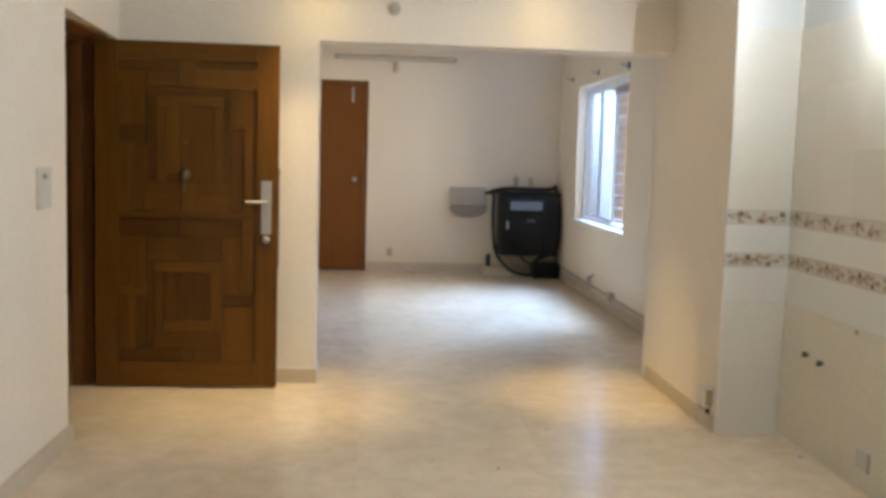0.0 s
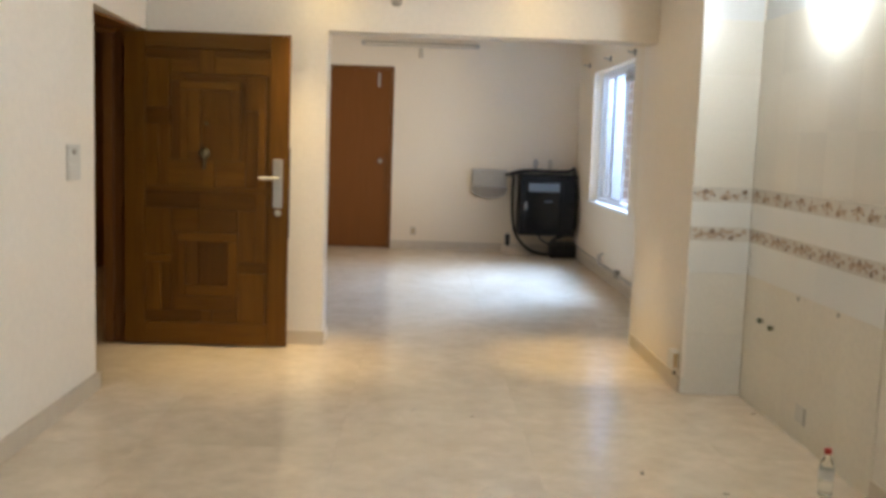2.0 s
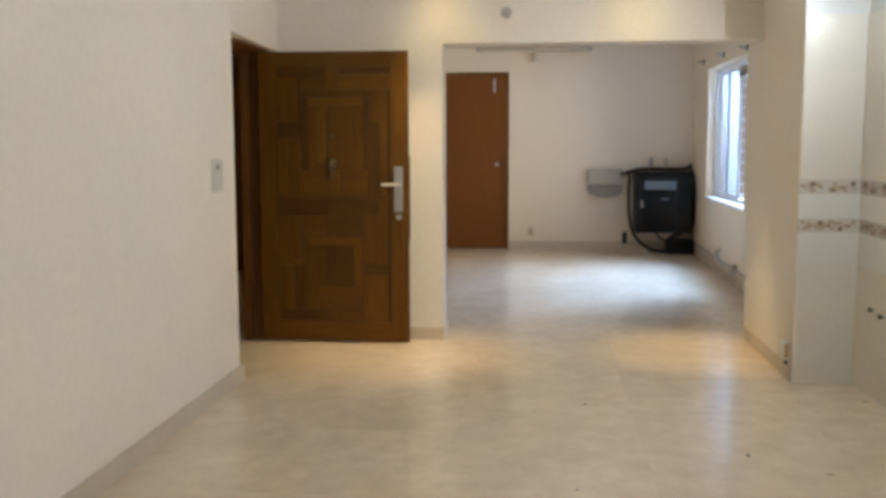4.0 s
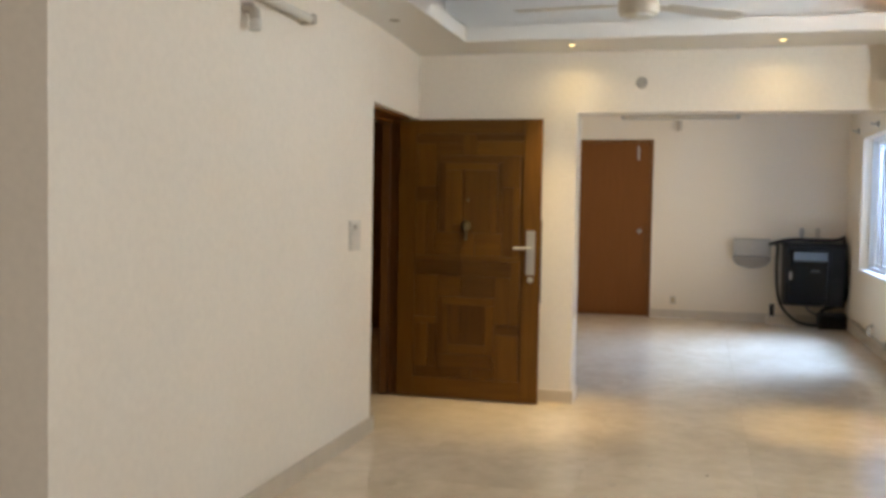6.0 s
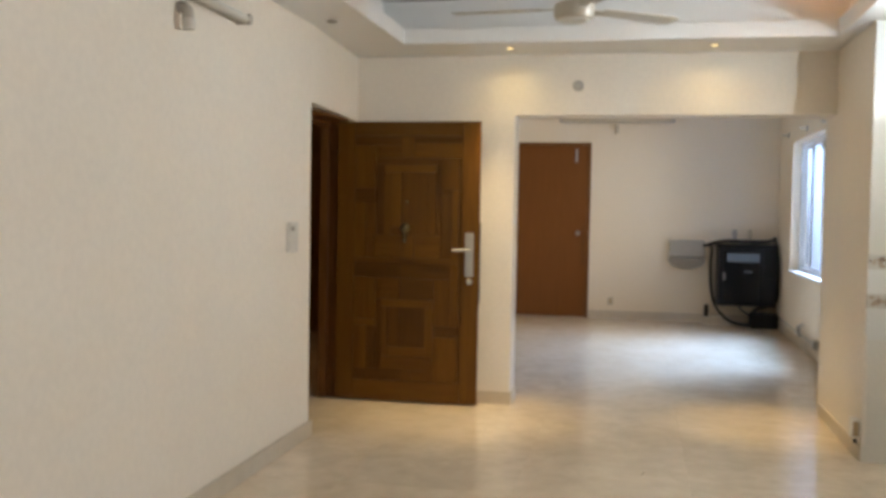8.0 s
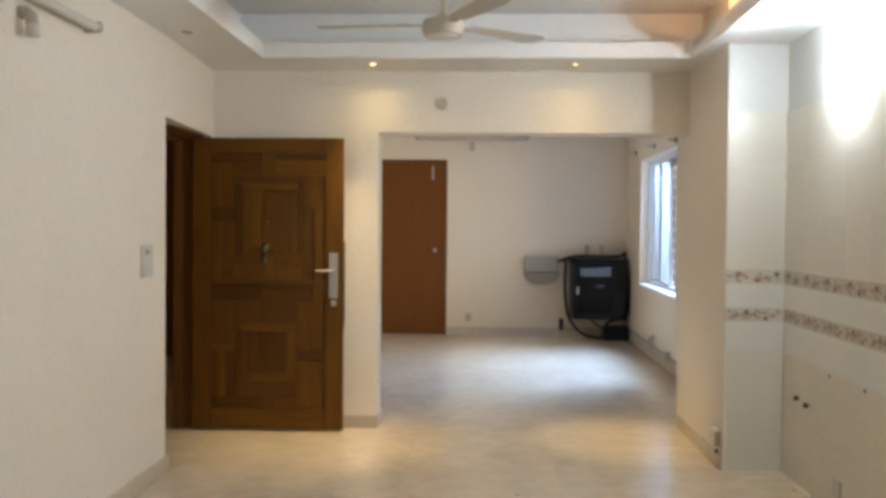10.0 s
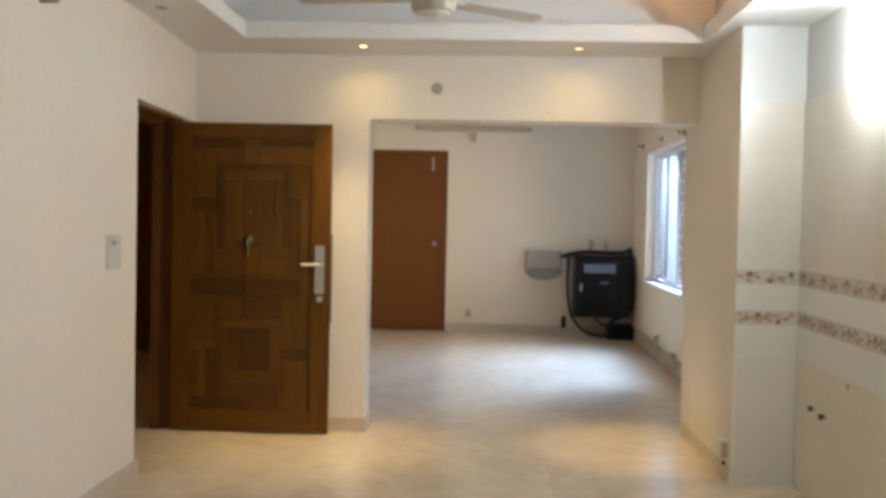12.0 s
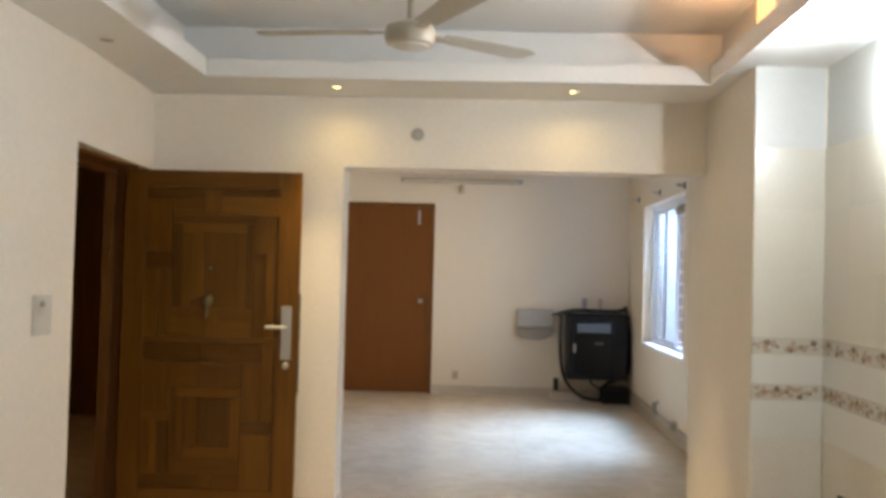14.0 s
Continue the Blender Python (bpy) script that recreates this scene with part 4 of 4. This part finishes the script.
def conduit_stub(x, material):
    t = thing("conduit_stub", (x, YB, 1.09), "short upright conduit above the cabinet", "conduit", "conduit stubs")
    part("pipe", tube(bmesh.new(), [(x, YB - 0.03, 1.03), (x, YB - 0.03, 1.235)], 0.028, 12), material, t, smooth=True)
    part("clip", boxes((x - 0.036, YB - 0.062, 1.17, x + 0.036, YB, 1.19), bevel=0.003), material, t)


conduit_stub(2.145, GREY_PLASTIC)
conduit_stub(2.335, BEIGE_PLASTIC)
splice = thing("splice_box", (2.24, YB, 1.16), "pale plastic splice cover between the conduits", "junction box")
part("cover", boxes((2.18, YB - 0.02, 1.10, 2.30, YB, 1.235), bevel=0.004), PLASTER_FAR, splice)

wallbox = thing("distribution_box", (1.53, YB, 0.72), "grey plastic wall box with a rounded smoky lower cover", "junction box")
part("body", boxes((1.31, YB - 0.10, 0.86, 1.775, YB, 1.085), bevel=0.02), PALE_GREY, wallbox)
bm = bmesh.new()
sides = 20
front, rear = [], []
for k in range(sides + 1):
    a = math.pi * k / sides
    px, pz = 1.5425 + 0.235 * math.cos(a), 0.855 - 0.145 * math.sin(a) ** 0.7
    front.append(bm.verts.new((px, YB - 0.115, pz)))
    rear.append(bm.verts.new((px, YB - 0.004, pz)))
bm.faces.new(front)
bm.faces.new(rear[::-1])
for k in range(sides):
    bm.faces.new((front[k], rear[k], rear[k + 1], front[k + 1]))
bm.faces.new((front[0], front[-1], rear[-1], rear[0]))
bmesh.ops.recalc_face_normals(bm, faces=bm.faces[:])
part("cover", bm, CLEAR_GREY, wallbox, "smoky rounded cover")
part("latch", boxes((1.52, YB - 0.106, 0.955, 1.57, YB - 0.10, 0.985), bevel=0.002), GREY_PLASTIC, wallbox)

ups = thing("battery_box", (2.50, 11.62, 0), "black battery box on the floor under the cabinet", "battery")
part("case", boxes((2.33, 11.50, 0.0, 2.655, 11.78, 0.165), bevel=0.010), RACK, ups)
part("lid", boxes((2.34, 11.51, 0.166, 2.645, 11.77, 0.185), bevel=0.006), RUBBER, ups)
tray = thing("trunking_box", (1.86, 11.86, 0), "beige trunking box standing on the floor by the skirting", "box")
part("case", boxes((1.74, 11.75, 0.0, 2.10, 11.95, 0.105), bevel=0.008), SKIRT, tray)
adapter = thing("power_adapter", (1.80, 11.84, 0.105), "black plug adapter standing on the trunking box", "adapter")
part("case", boxes((1.775, 11.80, 0.105, 1.83, 11.87, 0.255), bevel=0.008), RUBBER, adapter)

# ---- outside the window ----
house = thing("neighbour_house", (4.6, 14, -3.4), "brown brick house seen through the window", "house")
part("wall", boxes((4.4, 15.10, -3.4, 4.8, 30.0, 9.0)), BRICK, house)
part("wall", boxes((4.36, 11.0, -3.4, 4.8, 15.096, 9.0)), TERRACOTTA, house, "orange painted stretch of wall")

# ---- floor ----
floor = solid("floor", boxes((-3.15, YE - 0.25, -0.2, XR2 + 0.25, YB + 0.25, -0.004)), GROUT, "polished beige marble floor in large slabs", "floor")
solid("ground", boxes((-60, -60, -3.6, 60, 60, -3.4)), CONCRETE, "grey yard below the window", "ground")
S = 0.90
slab_mesh = mesh_of("slab", boxes((0.0004, 0.0004, -0.0035, S - 0.0004, S - 0.0004, 0.0)), MARBLE)
for i in range(7):
    for j in range(18):
        ob = new("slab", slab_mesh)
        ob.parent = floor
        ob.matrix_basis = Matrix.Translation((-3.3 + i * S, YE - 0.2 + j * S, 0.0004 * ((i * 5 + j * 3) % 3)))

# ---- wall tiles ----
COURSES = ((0.0, 0.355, "low"), (0.355, 0.718, "low"), (0.7184, 0.905, "white"), (0.905, 0.985, "border"), (0.985, 1.130, "white"),
        (1.130, 1.215, "border"), (1.215, 1.530, "tile"), (1.530, 1.845, "tile"), (1.845, 2.155, "tile"), (2.157, 2.563, "paint"))
TILE_OF = {"low": TILE_LOW, "white": TILE_WHITE, "border": BORDER, "tile": TILE, "paint": WHITE_PAINT}


def print_on(bm_flower, bm_leaf, length, height, shift):
    """Flowers, leaves and a waving stem, drawn flat on a border tile in its own plane (u along, v up)."""
    def blob(bm, u, v, ru, rv, petals):
        ring = []
        lift = 0.00002 * (int(u * 9000 + v * 5000) % 15)
        for k in range(16):
            a = 2 * math.pi * k / 16
            r = 1 + 0.16 * math.cos(petals * a)
            ring.append(bm.verts.new((u + ru * r * math.cos(a), v + rv * r * math.sin(a), lift)))
        if all(0.001 < w.co.x < length - 0.001 for w in ring):
            bm.faces.new(ring)
        else:
            for w in ring:
                bm.verts.remove(w)
    step = 0.113
    rnd = random.Random(int(shift * 1000))
    for k in range(-1, 5):
        u = shift + k * step
        high = k % 2 == 0
        v = height * (0.70 if high else 0.26)
        blob(bm_flower, u, v, 0.0165 if high else 0.0140, 0.0155 if high else 0.0130, 5)
        for j in range(11):
            du, dv = rnd.uniform(-0.055, 0.055), rnd.uniform(0.22, 0.78)
            size = rnd.uniform(0.010, 0.019)
            blob(bm_leaf, u + du, height * dv, size, size * rnd.uniform(0.6, 1.0), rnd.choice((2, 3, 4)))
        blob(bm_flower, u + 0.050, height * rnd.uniform(0.42, 0.60), 0.008, 0.007, 4)
    last = None
    for k in range(int(length / 0.006) + 1):
        u = min(length - 0.001, max(0.001, k * 0.006))
        v = height * (0.48 + 0.13 * math.cos(math.pi * (u - shift) / step + 0.6))
        pair = (bm_leaf.verts.new((u, v - 0.0008, 0)), bm_leaf.verts.new((u, v + 0.0008, 0)))
        if last and k % 9 < 5:
            bm_leaf.faces.new((last[0], pair[0], pair[1], last[1]))
        last = pair


def tiling(wall, spans, place, low):
    """Tiles of one wall: spans along it and a function from (u, z0, z1, depth) boxes to the world."""
    for z0, z1, kind in COURSES:
        for u0, u1 in spans:
            g = 0.0004
            thick = {"low": 0.0108, "paint": 0.004}.get(kind, 0.012)
            if kind == "paint" and u0 > 0:
                continue
            u1 = spans[-1][1] if kind == "paint" else u1
            bm = boxes((0, 0, 0, u1 - u0 - 2 * g, thick, z1 - z0 - 2 * g), bevel=0.0008)
            m = place(u0 + g, z0 + g, thick)
            bm.transform(m)
            t = part("painted_band" if kind == "paint" else "tile", bm, low if kind == "low" else TILE_OF[kind], wall)
            if kind == "border":
                f, l = bmesh.new(), bmesh.new()
                print_on(f, l, u1 - u0 - 2 * g, z1 - z0 - 2 * g, 0.075 if z0 > 1 else 0.125)
                for b, mt, off in ((l, LEAFPRINT, 0.0006), (f, FLOWER, 0.0010)):
                    b.transform(m @ Matrix.Translation((0, -off, 0)) @ pose(0, 0, 0, 90, 0, 0))
                    part("print", b, mt, t)


tiling(pillar, [(0.0, 0.345)], lambda u, z, d: Matrix.Translation((2.211 + u, 4.972 - d, z)), TILE_FOOT)
# wall paint that runs unevenly over the edge of the tiles
bm = bmesh.new()
rnd = random.Random(4)
strip = []
for k in range(46):
    z = 0.095 + k * 0.0145
    w = 0.006 + 0.014 * max(0.0, noise.noise(Vector((3.1, 0.4, z * 9)))) + 0.004 * rnd.random() + (0.006 if z < 0.42 else 0.0)
    strip.append([bm.verts.new(p) for p in ((2.208, 4.9575, z), (2.211 + w, 4.9575, z), (2.211 + w + 0.002, 4.9598, z), (2.208, 4.985, z))])
for a, b in zip(strip, strip[1:]):
    for k in range(3):
        bm.faces.new((a[k], a[k + 1], b[k + 1], b[k]))
    bm.faces.new((a[3], a[0], b[0], b[3]))
bm.faces.new(strip[0])
bm.faces.new(strip[-1])
bmesh.ops.recalc_face_normals(bm, faces=bm.faces[:])
part("paint_edge", bm, PLASTER, pillar, "uneven paint running over the tile edge")
tiling(wall_right, [(k * 0.313, min((k + 1) * 0.313, 1.628)) for k in range(6)],
       lambda u, z, d: Matrix.Translation((XR + 0.012 - d, 4.958 - u, z)) @ pose(0, 0, 0, 0, 0, -90), TILE_LOW)
